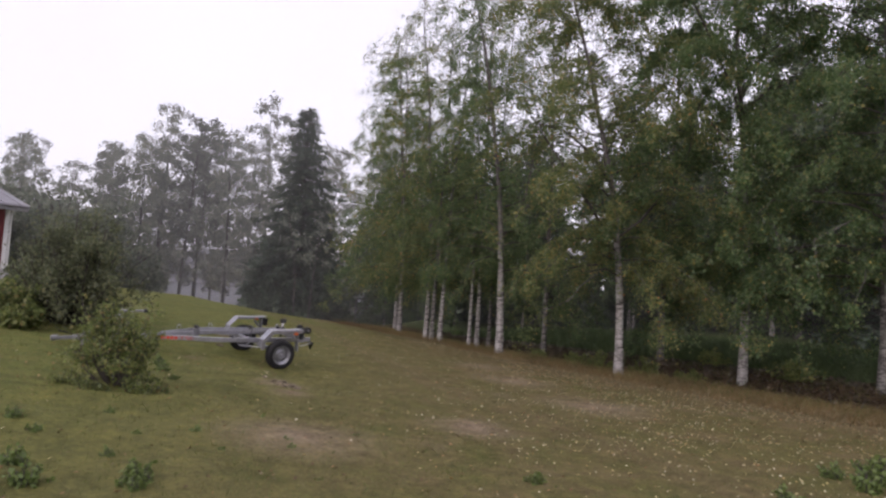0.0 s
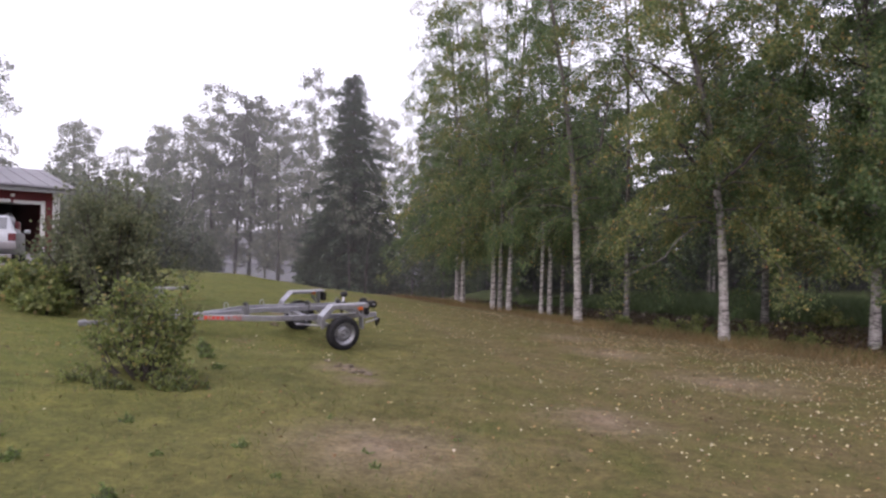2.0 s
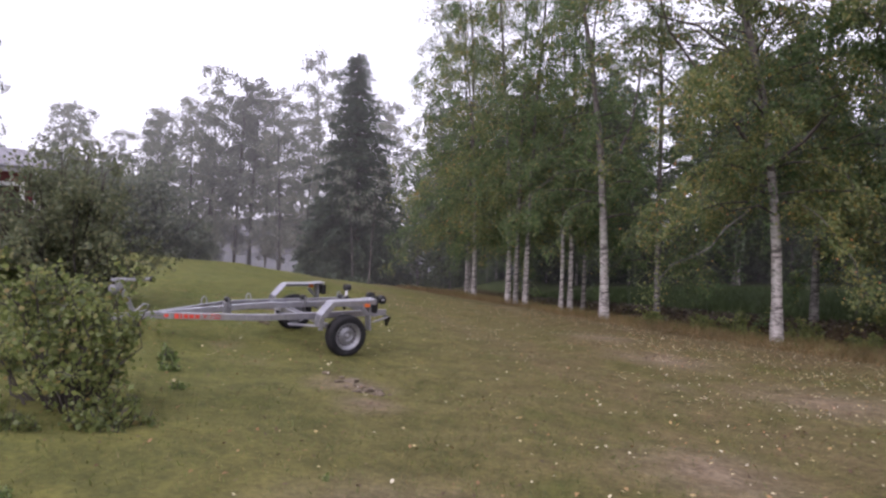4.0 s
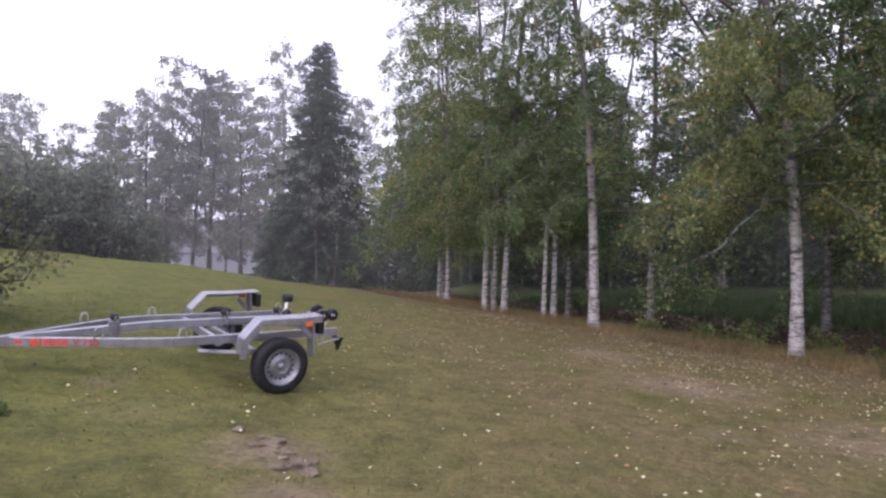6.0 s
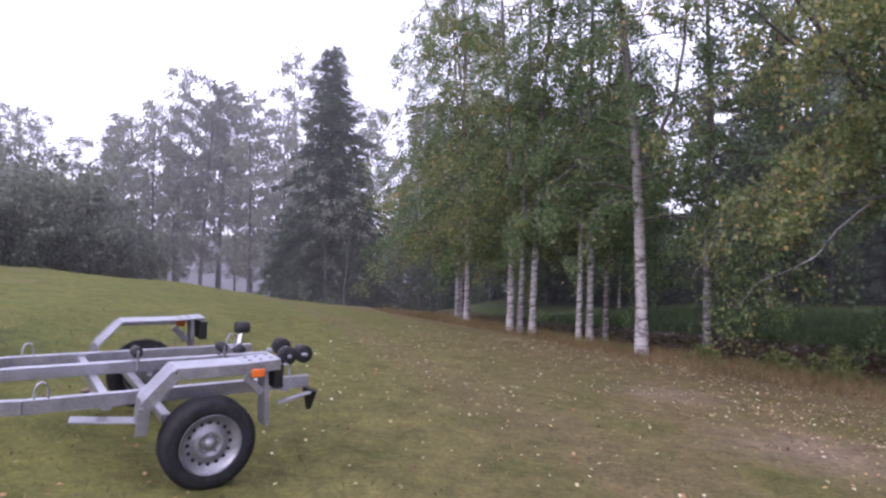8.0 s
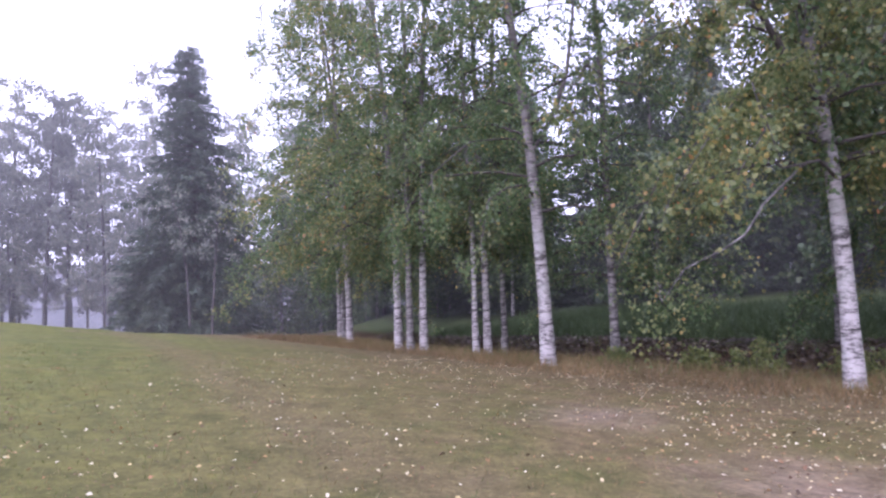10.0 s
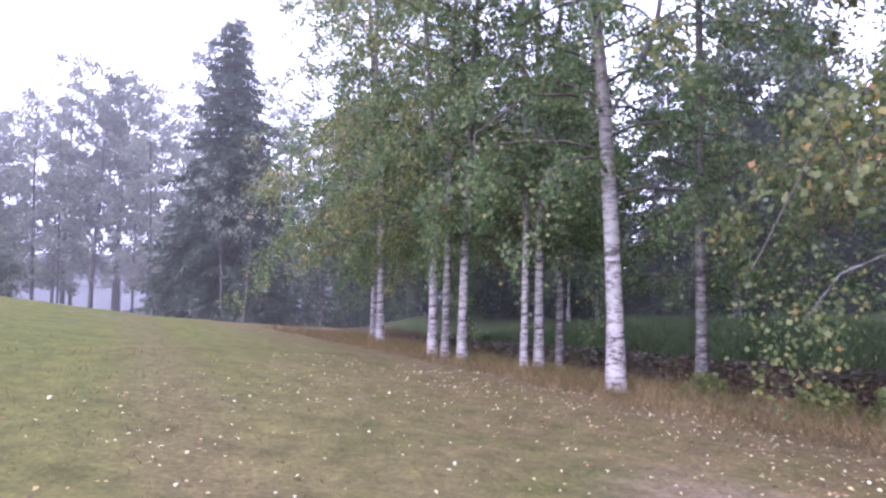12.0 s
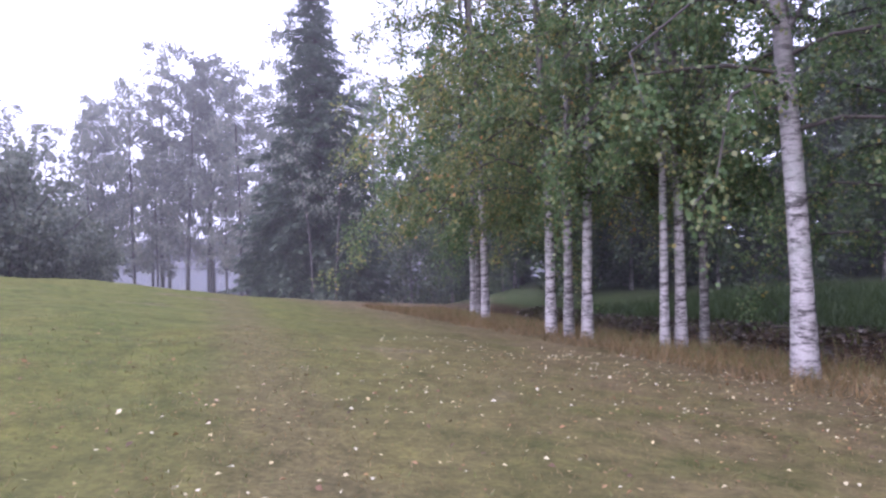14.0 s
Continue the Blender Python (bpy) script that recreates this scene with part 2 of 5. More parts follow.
# ---- trees ----
def birch(seed, height, girth, low, spread, branches, twigs, leaves, leaf_size, bark, foliage, lean=(0, 0), droop=1.0, bare=0.0, twig_mesh=True, crown_power=0.8, top_thin=0.95):
    """A birch standing at the origin: trunk, branches and crown. low: where its crown begins; lean: offset of its top."""
    rng = np.random.default_rng(seed)
    n = 14
    f = np.linspace(0, 1, n)
    wob = np.cumsum(rng.normal(size=(n, 2)), 0) * 0.055 * height / n
    axis = np.stack([lean[0] * f ** 1.9 + wob[:, 0] * f, lean[1] * f ** 1.9 + wob[:, 1] * f, height * f - 0.15], 1)
    rad = girth * (1 - f) ** 1.05 + 0.012
    rad[0] *= 1.3
    trunk = tube_arrays(axis, rad, 10)
    limbs, ends = [], []
    for i in range(branches):
        g = low / height + (0.97 - low / height) * ((i + rng.random()) / branches) ** 1.08
        base = np.array([np.interp(g, f, axis[:, c]) for c in range(3)])
        h = (g - low / height) / (1 - low / height)
        reach = spread * (0.35 + 0.65 * math.sin(math.pi * min(1, 0.25 + 0.75 * h) ** crown_power)) * rng.uniform(0.6, 1.15)
        az = i * 2.4 + rng.normal() * 0.4
        up = rng.uniform(0.25, 0.9) * (0.6 + 0.6 * h)
        out = np.array([math.cos(az), math.sin(az), 0])
        u = np.linspace(0, 1, 6)[:, None]
        line = base + out * reach * u + np.array([0, 0, 1.0]) * reach * (up * u - droop * 0.75 * u ** 2.4) + rng.normal(size=(6, 3)) * 0.05 * reach * u
        r0 = max(0.012, np.interp(g, f, rad) * 0.3)
        limbs.append(tube_arrays(line, r0 * (1 - 0.85 * u[:, 0]), 5))
        if h < bare:
            continue
        k = max(2, int(twigs * rng.uniform(0.6, 1.3) * (1.6 - top_thin * h)))
        w = rng.uniform(0.06, 1.0, k) ** 0.8
        root = np.stack([np.interp(w, u[:, 0], line[:, c]) for c in range(3)], 1)
        side = unit(rng.normal(size=(k, 3)) * np.array([1, 1, 0.5]) + out * 0.5)
        ln = rng.uniform(0.3, 1.0, (k, 1)) * (0.25 + 0.13 * spread)
        tips = root + side * ln * 0.7 + np.array([0, 0, -1.0]) * ln * 0.8 * droop * rng.uniform(0.2, 1.3, (k, 1))
        midp = (root + tips) / 2 + np.array([0, 0, 0.12]) * ln
        ends.append((root, midp, tips))
        if twig_mesh:
            for q in range(0, k, 2):
                limbs.append(tube_arrays([root[q], midp[q], tips[q]], [0.008, 0.006, 0.003], 3))
    root, midp, tips = (np.concatenate([e[c] for e in ends]) for c in range(3))
    w = rng.random((len(root), leaves, 1))
    at = (1 - w) ** 2 * root[:, None] + 2 * w * (1 - w) * midp[:, None] + w ** 2 * tips[:, None]
    at = at.reshape(-1, 3) + rng.normal(size=(len(root) * leaves, 3)) * 0.09 * (0.5 + leaf_size * 8)
    crown = leaf_arrays(rng, at, leaf_size)
    return (mesh_from("trunk", *trunk, bark, True), mesh_from("limbwork", *joined(limbs), TWIG if bark is not BARK_DARK else BARK_DARK, True), mesh_from("crown", *crown, foliage))


def spruce(seed, height, girth, low, spread, tiers, foliage, card=0.34, dense=16, blunt=0.62, boughs=9):
    """A spruce at the origin; blunt: how fast its boughs shorten towards the top (small: a full, column-like crown)."""
    rng = np.random.default_rng(seed)
    f = np.linspace(0, 1, 9)
    axis = np.stack([0.15 * np.sin(4 * f + seed) * f, 0.15 * np.cos(5 * f) * f, height * f - 0.15], 1)
    trunk = tube_arrays(axis, girth * (1 - f) + 0.012, 9)
    phase = rng.uniform(0, 6.28, 6)
    limbs, at, along = [], [], []
    for i in range(tiers):
        for j in range(boughs):
            g = abs((i + 0.5 + rng.normal() * 0.6) / tiers)
            g = g if g < 0.985 else 0.985 - 0.2 * rng.random()
            z = low + (height - low) * g
            az = j * 6.283 / boughs + i * 1.1 + rng.normal() * 0.25
            lump = 1 + 0.17 * math.sin(2 * az + 9 * g + phase[0]) + 0.14 * math.sin(3 * az - 17 * g + phase[1]) + 0.1 * math.sin(az + 31 * g + phase[2])
            reach = spread * (1 - g) ** blunt * rng.uniform(0.6, 1.12) * lump + 0.12
            out = np.array([math.cos(az), math.sin(az), 0])
            u = np.linspace(0, 1, 5)[:, None]
            rise = 0.1 + 0.5 * max(0.0, g - 0.75)
            base = np.array([np.interp(g, f, axis[:, c]) for c in range(2)] + [z])
            line = base + out * reach * u + np.array([0, 0, 1.0]) * reach * (rise * u - 0.5 * u ** 2 + 0.24 * u ** 3)
            limbs.append(tube_arrays(line, 0.02 * (1 - 0.8 * u[:, 0]) + 0.004, 4))
            k = int(8 + dense * reach)
            w = rng.uniform(0.12, 1.0, k)
            p = np.stack([np.interp(w, u[:, 0], line[:, c]) for c in range(3)], 1)
            at.append(p + rng.normal(size=(k, 3)) * 0.05)
            side = np.cross(out, [0, 0, 1.0]) * rng.choice([-1, 1], (k, 1))
            along.append(unit(out * 0.6 + side * rng.uniform(0.3, 1.0, (k, 1)) + np.array([0, 0, -1]) * rng.uniform(-0.1, 0.9, (k, 1))))
    at, along = np.concatenate(at), np.concatenate(along)
    n = len(at)
    b = unit(np.cross(along, rng.normal(size=(n, 3))))
    s = card * rng.uniform(0.6, 1.3, (n, 1)) * np.clip(1.25 - 0.75 * at[:, 2:3] / height, 0.4, 1)
    v = np.stack([at, at + along * s * 0.45 + b * s * 0.1, at + along * s, at + along * s * 0.45 - b * s * 0.1], 1).reshape(-1, 3)
    return (mesh_from("trunk", *trunk, BARK_DARK, True), mesh_from("limbwork", *joined(limbs), BARK_DARK, True), mesh_from("crown", v, np.arange(4 * n).reshape(-1, 4), foliage))


def plant_tree(name, meshes, x, y, label, category="tree", group="", turn=0.0, scale=1.0):
    m = pose(x, y, ground_at(x, y) - 0.05, 0, 0, turn) @ Matrix.Scale(scale, 4)
    t = thing(name, label, category, m, group)
    for me in meshes:
        part(me.name.split(".")[0], me, t)
    return t


# ---- ground, lake, far shore ----
def ground_material():
    """Mown lawn, thin and brown towards the trees, bare in patches; leaf litter along the bank; meadow beyond it."""
    m, n, l, b = material("lawn_and_meadow", 0.95)
    b.inputs["Specular IOR Level"].default_value = 0.15
    big, mid, fine, grit, crumb = noise_node(n, l, 0.28, 4), noise_node(n, l, 1.5, 5), noise_node(n, l, 22, 5), noise_node(n, l, 110, 3), noise_node(n, l, 5, 6, rough=0.75)
    lawn = ramp(n, [(0.28, (0.128, 0.136, 0.042)), (0.5, (0.172, 0.153, 0.063)), (0.72, (0.222, 0.17, 0.092))])
    l.new(mid.outputs[0], lawn.inputs[0])
    green = ramp(n, [(0.3, (0.126, 0.158, 0.04)), (0.7, (0.2, 0.196, 0.06))])
    l.new(mid.outputs[0], green.inputs[0])
    c = n.new("ShaderNodeTexCoord")
    sep = n.new("ShaderNodeSeparateXYZ")
    l.new(c.outputs["Object"], sep.inputs[0])

    def line(a, bb, k, low, high, wobble=0.0):
        """A soft step across the line a*x + bb*y + k."""
        one, two, three = n.new("ShaderNodeMath"), n.new("ShaderNodeMath"), n.new("ShaderNodeMath")
        one.operation, two.operation, three.operation = "MULTIPLY", "MULTIPLY_ADD", "ADD"
        l.new(sep.outputs[0], one.inputs[0])
        one.inputs[1].default_value = a
        l.new(sep.outputs[1], two.inputs[0])
        two.inputs[1].default_value = bb
        l.new(one.outputs[0], two.inputs[2])
        wob = n.new("ShaderNodeMath")
        wob.operation = "MULTIPLY_ADD"
        l.new(mid.outputs[0], wob.inputs[0])
        wob.inputs[1].default_value, wob.inputs[2].default_value = wobble, k - wobble / 2
        l.new(two.outputs[0], three.inputs[0])
        l.new(wob.outputs[0], three.inputs[1])
        mr = n.new("ShaderNodeMapRange")
        mr.interpolation_type = "SMOOTHSTEP"
        mr.inputs["From Min"].default_value, mr.inputs["From Max"].default_value = low, high
        l.new(three.outputs[0], mr.inputs[0])
        return mr.outputs[0]

    # greener up the hill to the house, browner towards the birches
    hill = line(-0.85, -0.14, 1.2, 0.0, 5.0, 8.0)
    col = mixed(n, l, hill, lawn.outputs[0], green.outputs[0])
    dry = ramp(n, [(0.3, (0.165, 0.129, 0.062)), (0.7, (0.227, 0.182, 0.104))])
    l.new(fine.outputs[0], dry.inputs[0])
    east = line(1.0, 0.0, 0.0, -10.0, -5.0)
    near_bank = line(0.75, 0.66, -14.5, -4.4, -0.3, 5.5)
    col = mixed(n, l, near_bank, col, dry.outputs[0])
    litter = ramp(n, [(0.3, (0.035, 0.026, 0.018)), (0.55, (0.09, 0.06, 0.035)), (0.75, (0.17, 0.12, 0.08))])
    l.new(fine.outputs[0], litter.inputs[0])
    col = mixed(n, l, mixed(n, l, 1.0, line(0.75, 0.66, -14.5, 1.1, 2.0, 1.2), east, "MULTIPLY"), col, litter.outputs[0])
    meadow = ramp(n, [(0.3, (0.065, 0.095, 0.034)), (0.7, (0.105, 0.138, 0.05))])
    l.new(mid.outputs[0], meadow.inputs[0])
    col = mixed(n, l, mixed(n, l, 1.0, line(0.75, 0.66, -14.5, 3.5, 4.4, 1.0), east, "MULTIPLY"), col, meadow.outputs[0])
    # a faint trodden track along the foot of the hill
    track = mixed(n, l, line(0.83, 0.55, -5.8, 0.05, 0.75, 0.9), line(0.83, 0.55, -5.8, -0.75, -0.05, 0.9), (0, 0, 0))
    col = mixed(n, l, mixed(n, l, 1.0, track, (0.5, 0.5, 0.5), "MULTIPLY"), col, dry.outputs[0])
    # bare trodden soil
    soil = ramp(n, [(0.6, (0, 0, 0)), (0.68, (1, 1, 1))])
    l.new(big.outputs[0], soil.inputs[0])
    col = mixed(n, l, mixed(n, l, 1.0, soil.outputs[0], (0.75, 0.75, 0.75), "MULTIPLY"), col, (0.24, 0.185, 0.13))
    for sx, sy, sr in ((2.93, 10.2, 1.3), (1.3, 12.9, 1.2), (0.3, 15.6, 1.0), (-0.9, 4.6, 1.0), (0.9, 6.6, 0.8), (-2.5, 8.0, 0.55), (-2.0, 7.2, 0.4)):
        dist, mr2 = n.new("ShaderNodeVectorMath"), n.new("ShaderNodeMapRange")
        dist.operation = "DISTANCE"
        shift = mixed(n, l, 0.45, c.outputs["Object"], mid.outputs["Color"], "ADD")
        l.new(shift, dist.inputs[0])
        dist.inputs[1].default_value = (sx + 0.22, sy + 0.22, ground_at(sx, sy) + 0.22)
        mr2.inputs["From Min"].default_value, mr2.inputs["From Max"].default_value = sr * 1.1, sr * 0.1
        mr2.inputs["To Max"].default_value = 0.7
        l.new(dist.outputs["Value"], mr2.inputs[0])
        bare = ramp(n, [(0.3, (0.22, 0.155, 0.105)), (0.7, (0.43, 0.335, 0.265))])
        l.new(crumb.outputs[0], bare.inputs[0])
        col = mixed(n, l, mr2.outputs[0], col, bare.outputs[0])
    tint = ramp(n, [(0.3, (0.43, 0.43, 0.42)), (0.7, (0.78, 0.765, 0.735))])
    l.new(fine.outputs[0], tint.inputs[0])
    col = mixed(n, l, 1.0, col, tint.outputs[0], "MULTIPLY")
    tuft = noise_node(n, l, 4.5, 6, rough=0.7)
    tufts = ramp(n, [(0.3, (0.62, 0.62, 0.6)), (0.52, (1.0, 1.0, 1.0)), (0.72, (1.35, 1.3, 1.2))])
    l.new(tuft.outputs[0], tufts.inputs[0])
    col = mixed(n, l, 1.0, col, tufts.outputs[0], "MULTIPLY")
    l.new(col, b.inputs["Base Color"])
    bump(n, l, b, grit.outputs[0], 0.5, 0.02)
    return m


def axis_steps(low, high, step, far):
    inner = np.arange(low, high + step / 2, step)
    grow = np.geomspace(step, far, 26)
    return np.concatenate([low - np.cumsum(grow)[::-1], inner, high + np.cumsum(grow)])


gx, gy = axis_steps(-20, 26, 0.3, 420), axis_steps(-8, 46, 0.3, 420)
GX, GY = np.meshgrid(gx, gy)
GZ = land(GX, GY)
gi = np.arange(len(gx) * len(gy)).reshape(len(gy), len(gx))
gf = np.stack([gi[:-1, :-1], gi[:-1, 1:], gi[1:, 1:], gi[1:, :-1]], -1).reshape(-1, 4)
ground = part("ground", mesh_from("ground", np.stack([GX, GY, GZ], -1).reshape(-1, 3), gf, ground_material(), True))
tagged(ground, "mown brownish lawn with bare patches, running into meadow", "ground", kind="structure")

lake_mat, _n, _l, _b = material("pale_grey_water", 0.55)
_b.inputs["Base Color"].default_value = (0.05, 0.05, 0.055, 1)
_b.inputs["Specular IOR Level"].default_value = 0.05
bump(_n, _l, _b, noise_node(_n, _l, 0.8, 3).outputs[0], 0.3, 0.1)
bm = bmesh.new()
bmesh.ops.create_grid(bm, x_segments=1, y_segments=1, size=1)
lake = part("water", from_bm("water", bm, lake_mat), m=pose(-150, 205, -2.6) @ Matrix.Diagonal((142, 140, 1, 1)))
tagged(lake, "still pale grey lake under mist", "lake", kind="structure")


# ---- the birches along the lawn's edge ----
GROVE = "birches along the lawn's edge"
WHITE, GREY = "white-barked birch with hanging green and yellowing leaves", "grey-barked slender birch with hanging green leaves"
ROW = [
    # x, y, height, girth, low, spread, bark, foliage, lean, leaf, branches, leaves on a twig, thinning towards the top
    (0.57, 21.27, 17.0, 0.165, 3.2, 3.2, BARK, LEAF, (-2.3, 0.2), 0.07, 64, 27, 1.0),
    (2.2, 22.5, 16.0, 0.115, 1.9, 2.8, BARK_GREY, LEAF, (-0.8, 0.3), 0.075, 52, 25, 1.05),
    (4.33, 17.6, 15.5, 0.15, 3.1, 4.3, BARK, LEAF_YELLOW, (-3.3, -0.3), 0.076, 92, 46, 0.45),
    (7.9, 17.7, 16.5, 0.145, 2.3, 4.4, BARK, LEAF, (-2.0, 0.2), 0.088, 100, 50, 0.4),
    (10.6, 15.4, 16.0, 0.19, 2.6, 5.0, BARK_GREY, LEAF, (-1.0, -0.3), 0.088, 100, 50, 0.4),
    (-0.50, 24.2, 16.0, 0.11, 3.0, 2.6, BARK, LEAF, (-0.2, 0.3), 0.075, 52, 23, 1.42),
    (-0.80, 23.9, 14.0, 0.085, 3.0, 2.2, BARK, LEAF, (-0.5, 0.2), 0.075, 42, 23, 1.42),
    (-0.05, 24.7, 15.0, 0.09, 3.0, 2.4, BARK_GREY, LEAF, (0.5, 0.4), 0.075, 44, 23, 1.42),
    (-2.08, 24.4, 15.5, 0.115, 2.8, 2.8, BARK, LEAF_YELLOW, (0.3, 0.0), 0.075, 52, 23, 1.42),
    (-2.40, 24.2, 14.5, 0.10, 2.7, 2.6, BARK_GREY, LEAF, (-0.1, 0.4), 0.075, 46, 23, 1.42),
    (-2.76, 24.9, 16.0, 0.115, 2.6, 3.4, BARK, LEAF_YELLOW, (-1.0, 0.0), 0.075, 60, 23, 1.42),
    (-4.50, 27.7, 15.5, 0.11, 2.5, 3.8, BARK, LEAF_YELLOW, (-0.8, 0.2), 0.08, 66, 27, 1.2),
    (-4.80, 28.6, 14.5, 0.10, 2.6, 3.3, BARK_GREY, LEAF, (-1.0, 0.2), 0.08, 54, 27, 1.2),
    (-5.40, 31.0, 16.0, 0.12, 2.7, 3.8, BARK, LEAF, (-0.9, 0.2), 0.085, 66, 27, 1.2),
    (6.2, 21.0, 16.0, 0.12, 3.2, 3.4, BARK_GREY, LEAF, (0.2, 0.1), 0.085, 56, 30, 0.8),
]
for i, (x, y, hh, gi_, lo, sp, bk, fo, ln, lf, nb, nl, thin) in enumerate(ROW):
    tree = plant_tree("birch", birch(10 + i, hh, gi_ * 0.78, lo, sp, nb, 18, nl, lf * 0.86, bk, fo, ln, top_thin=thin), x, y, WHITE if bk is BARK else GREY, group=GROVE)
    if i == 0:
        fork = np.array([(-0.12, 0.02, 4.4), (0.25, 0.02, 5.0), (0.6, 0.05, 5.9), (0.8, 0.1, 7.2), (0.85, 0.1, 9.0)])
        part("limb", mesh_from("limb", *tube_arrays(fork, [0.055, 0.05, 0.042, 0.03, 0.012], 8), BARK_GREY, True), tree, "forked upper limb")
    if i == 2:
        # this one spreads in several crooked dark limbs, some of them nearly bare
        for line, r in ((((-0.2, -0.05, 4.0), (-0.75, -0.3, 4.5), (-1.4, -0.6, 5.4), (-2.0, -0.7, 6.2), (-2.7, -0.9, 7.1), (-3.1, -0.9, 8.4)), 0.06),
                        (((-1.3, -0.55, 5.3), (-2.1, -0.8, 5.5), (-2.8, -1.1, 6.0), (-3.7, -1.3, 6.35)), 0.035),
                        (((-0.2, -0.05, 4.2), (0.35, -0.3, 4.7), (1.0, -0.5, 5.6), (1.6, -0.6, 6.8), (1.9, -0.6, 8.6)), 0.05),
                        (((-0.55, -0.1, 5.9), (-1.2, -0.35, 6.7), (-2.0, -0.5, 7.3), (-2.9, -0.7, 7.5), (-3.6, -0.8, 8.3)), 0.045),
                        (((-0.1, -0.05, 3.0), (-0.6, -0.5, 3.2), (-1.3, -0.9, 3.05), (-2.1, -1.2, 3.5)), 0.028)):
            q = np.array(line)
            part("limb", mesh_from("limb", *tube_arrays(q, r * np.linspace(1, 0.2, len(q)), 8), TWIG, True), tree, "crooked dark limb")
    if i == 3:
        # a fork of steep dark limbs high on the stem
        for line, r in ((((-0.15, 0, 7.0), (-0.75, -0.3, 7.15), (-1.3, -0.5, 7.6), (-1.9, -0.6, 8.4)), 0.035),
                        (((-0.2, 0, 7.3), (-0.65, -0.2, 8.7), (-1.6, -0.4, 10.6), (-2.5, -0.5, 12.3)), 0.05),
                        (((-0.2, 0, 7.6), (-0.5, -0.5, 8.3), (-0.95, -0.9, 9.4), (-1.2, -1.1, 10.6)), 0.035),
                        (((-0.3, 0, 8.1), (0.3, -0.3, 8.8), (0.9, -0.5, 9.1), (1.5, -0.6, 9.7)), 0.04),
                        (((-0.35, 0, 8.6), (0.2, 0.1, 9.9), (0.6, 0.2, 11.8), (0.7, 0.2, 13.2)), 0.045)):
            q = np.array(line)
            part("limb", mesh_from("limb", *tube_arrays(q, r * np.linspace(1, 0.25, len(q)), 8), TWIG, True), tree, "steep dark limb of the fork")
    if i == 2:
        # one bare pale limb reaches out low, with leaves hanging from its end
        limb = np.array([(0, 0, 3.6), (-0.7, -0.2, 3.15), (-1.28, -0.3, 2.65), (-1.55, -0.32, 2.25), (-1.85, -0.3, 2.05), (-2.4, -0.3, 1.8), (-2.75, -0.35, 1.35)])
        part("limb", mesh_from("limb", *tube_arrays(limb, [0.026, 0.022, 0.018, 0.016, 0.014, 0.01, 0.005], 8), BARK_GREY, True), tree, "bare pale crooked limb")
        limb_rng = np.random.default_rng(77)
        limb_at = np.concatenate([np.array(c) + limb_rng.normal(size=(k, 3)) * np.array(w) for c, w, k in (((-2.55, -0.35, 1.55), (0.34, 0.3, 0.34), 210), ((-2.9, -0.45, 1.05), (0.2, 0.2, 0.34), 130), ((-1.9, -0.35, 1.75), (0.3, 0.25, 0.22), 90))])
        part("limb_leaves", mesh_from("limb_leaves", *leaf_arrays(limb_rng, limb_at, 0.058), LEAF_YELLOW), tree)["kind"] = "stuff"

# ---- the wood behind the meadow ----
wood_rng = np.random.default_rng(5)
WOOD = "trees of the wood behind the meadow"
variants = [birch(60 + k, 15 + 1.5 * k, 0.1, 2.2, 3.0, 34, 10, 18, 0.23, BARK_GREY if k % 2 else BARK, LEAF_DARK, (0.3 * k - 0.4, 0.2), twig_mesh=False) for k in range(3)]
variants += [spruce(70 + k, 15 + 3 * k, 0.16, 0.5, 3.2, 24, NEEDLE, 0.6, 18) for k in range(2)]
edge = [(-9, 45), (-5, 40), (0, 37), (6, 38), (13, 36), (20, 31), (26, 24), (31, 15), (33, 5)]
for row, (off, gap) in enumerate(((0.0, 2.2), (2.6, 2.0), (5.5, 1.8), (9, 2.0))):
    for (xa, ya), (xb, yb) in zip(edge[:-1], edge[1:]):
        length = math.hypot(xb - xa, yb - ya)
        nx, ny = -(yb - ya) / length, (xb - xa) / length
        if nx * 1 + ny * 1 < 0:
            nx, ny = -nx, -ny
        for k in range(int(length / gap)):
            u = (k + wood_rng.random()) / (length / gap)
            x, y = xa + (xb - xa) * u + nx * off + wood_rng.normal() * 0.7, ya + (yb - ya) * u + ny * off + wood_rng.normal() * 0.7
            v = int(wood_rng.choice([0, 1, 2, 3, 4], p=[0.2, 0.2, 0.2, 0.2, 0.2]))
            if row == 0 and v > 2 and wood_rng.random() < 0.5:
                v = int(wood_rng.integers(0, 3))
            sc = float(wood_rng.uniform(1.05, 1.35) if x > 22 else wood_rng.uniform(0.9, 1.15) if x > 14 else wood_rng.uniform(0.68, 0.95) if x > 6 else wood_rng.uniform(0.55, 0.8))
            plant_tree("birch" if v < 3 else "spruce", variants[v], x, y, "slender birch at the dark wood's edge" if v < 3 else "dense dark green spruce in the wood", group=WOOD, turn=float(wood_rng.uniform(0, 360)), scale=sc)

# undergrowth of young spruces between the trunks
for (xa, ya), (xb, yb) in zip(edge[:-1], edge[1:]):
    for k in range(int(math.hypot(xb - xa, yb - ya) / 1.7)):
        u, deep = wood_rng.random(), wood_rng.uniform(3.0, 8.0)
        x, y = xa + (xb - xa) * u + deep * 0.6, ya + (yb - ya) * u + deep * 0.8
        plant_tree("spruce", variants[3 + k % 2], x, y, "young dark spruce in the wood's undergrowth", group="young spruces in the wood", turn=float(wood_rng.uniform(0, 360)), scale=float(wood_rng.uniform(0.2, 0.38)))

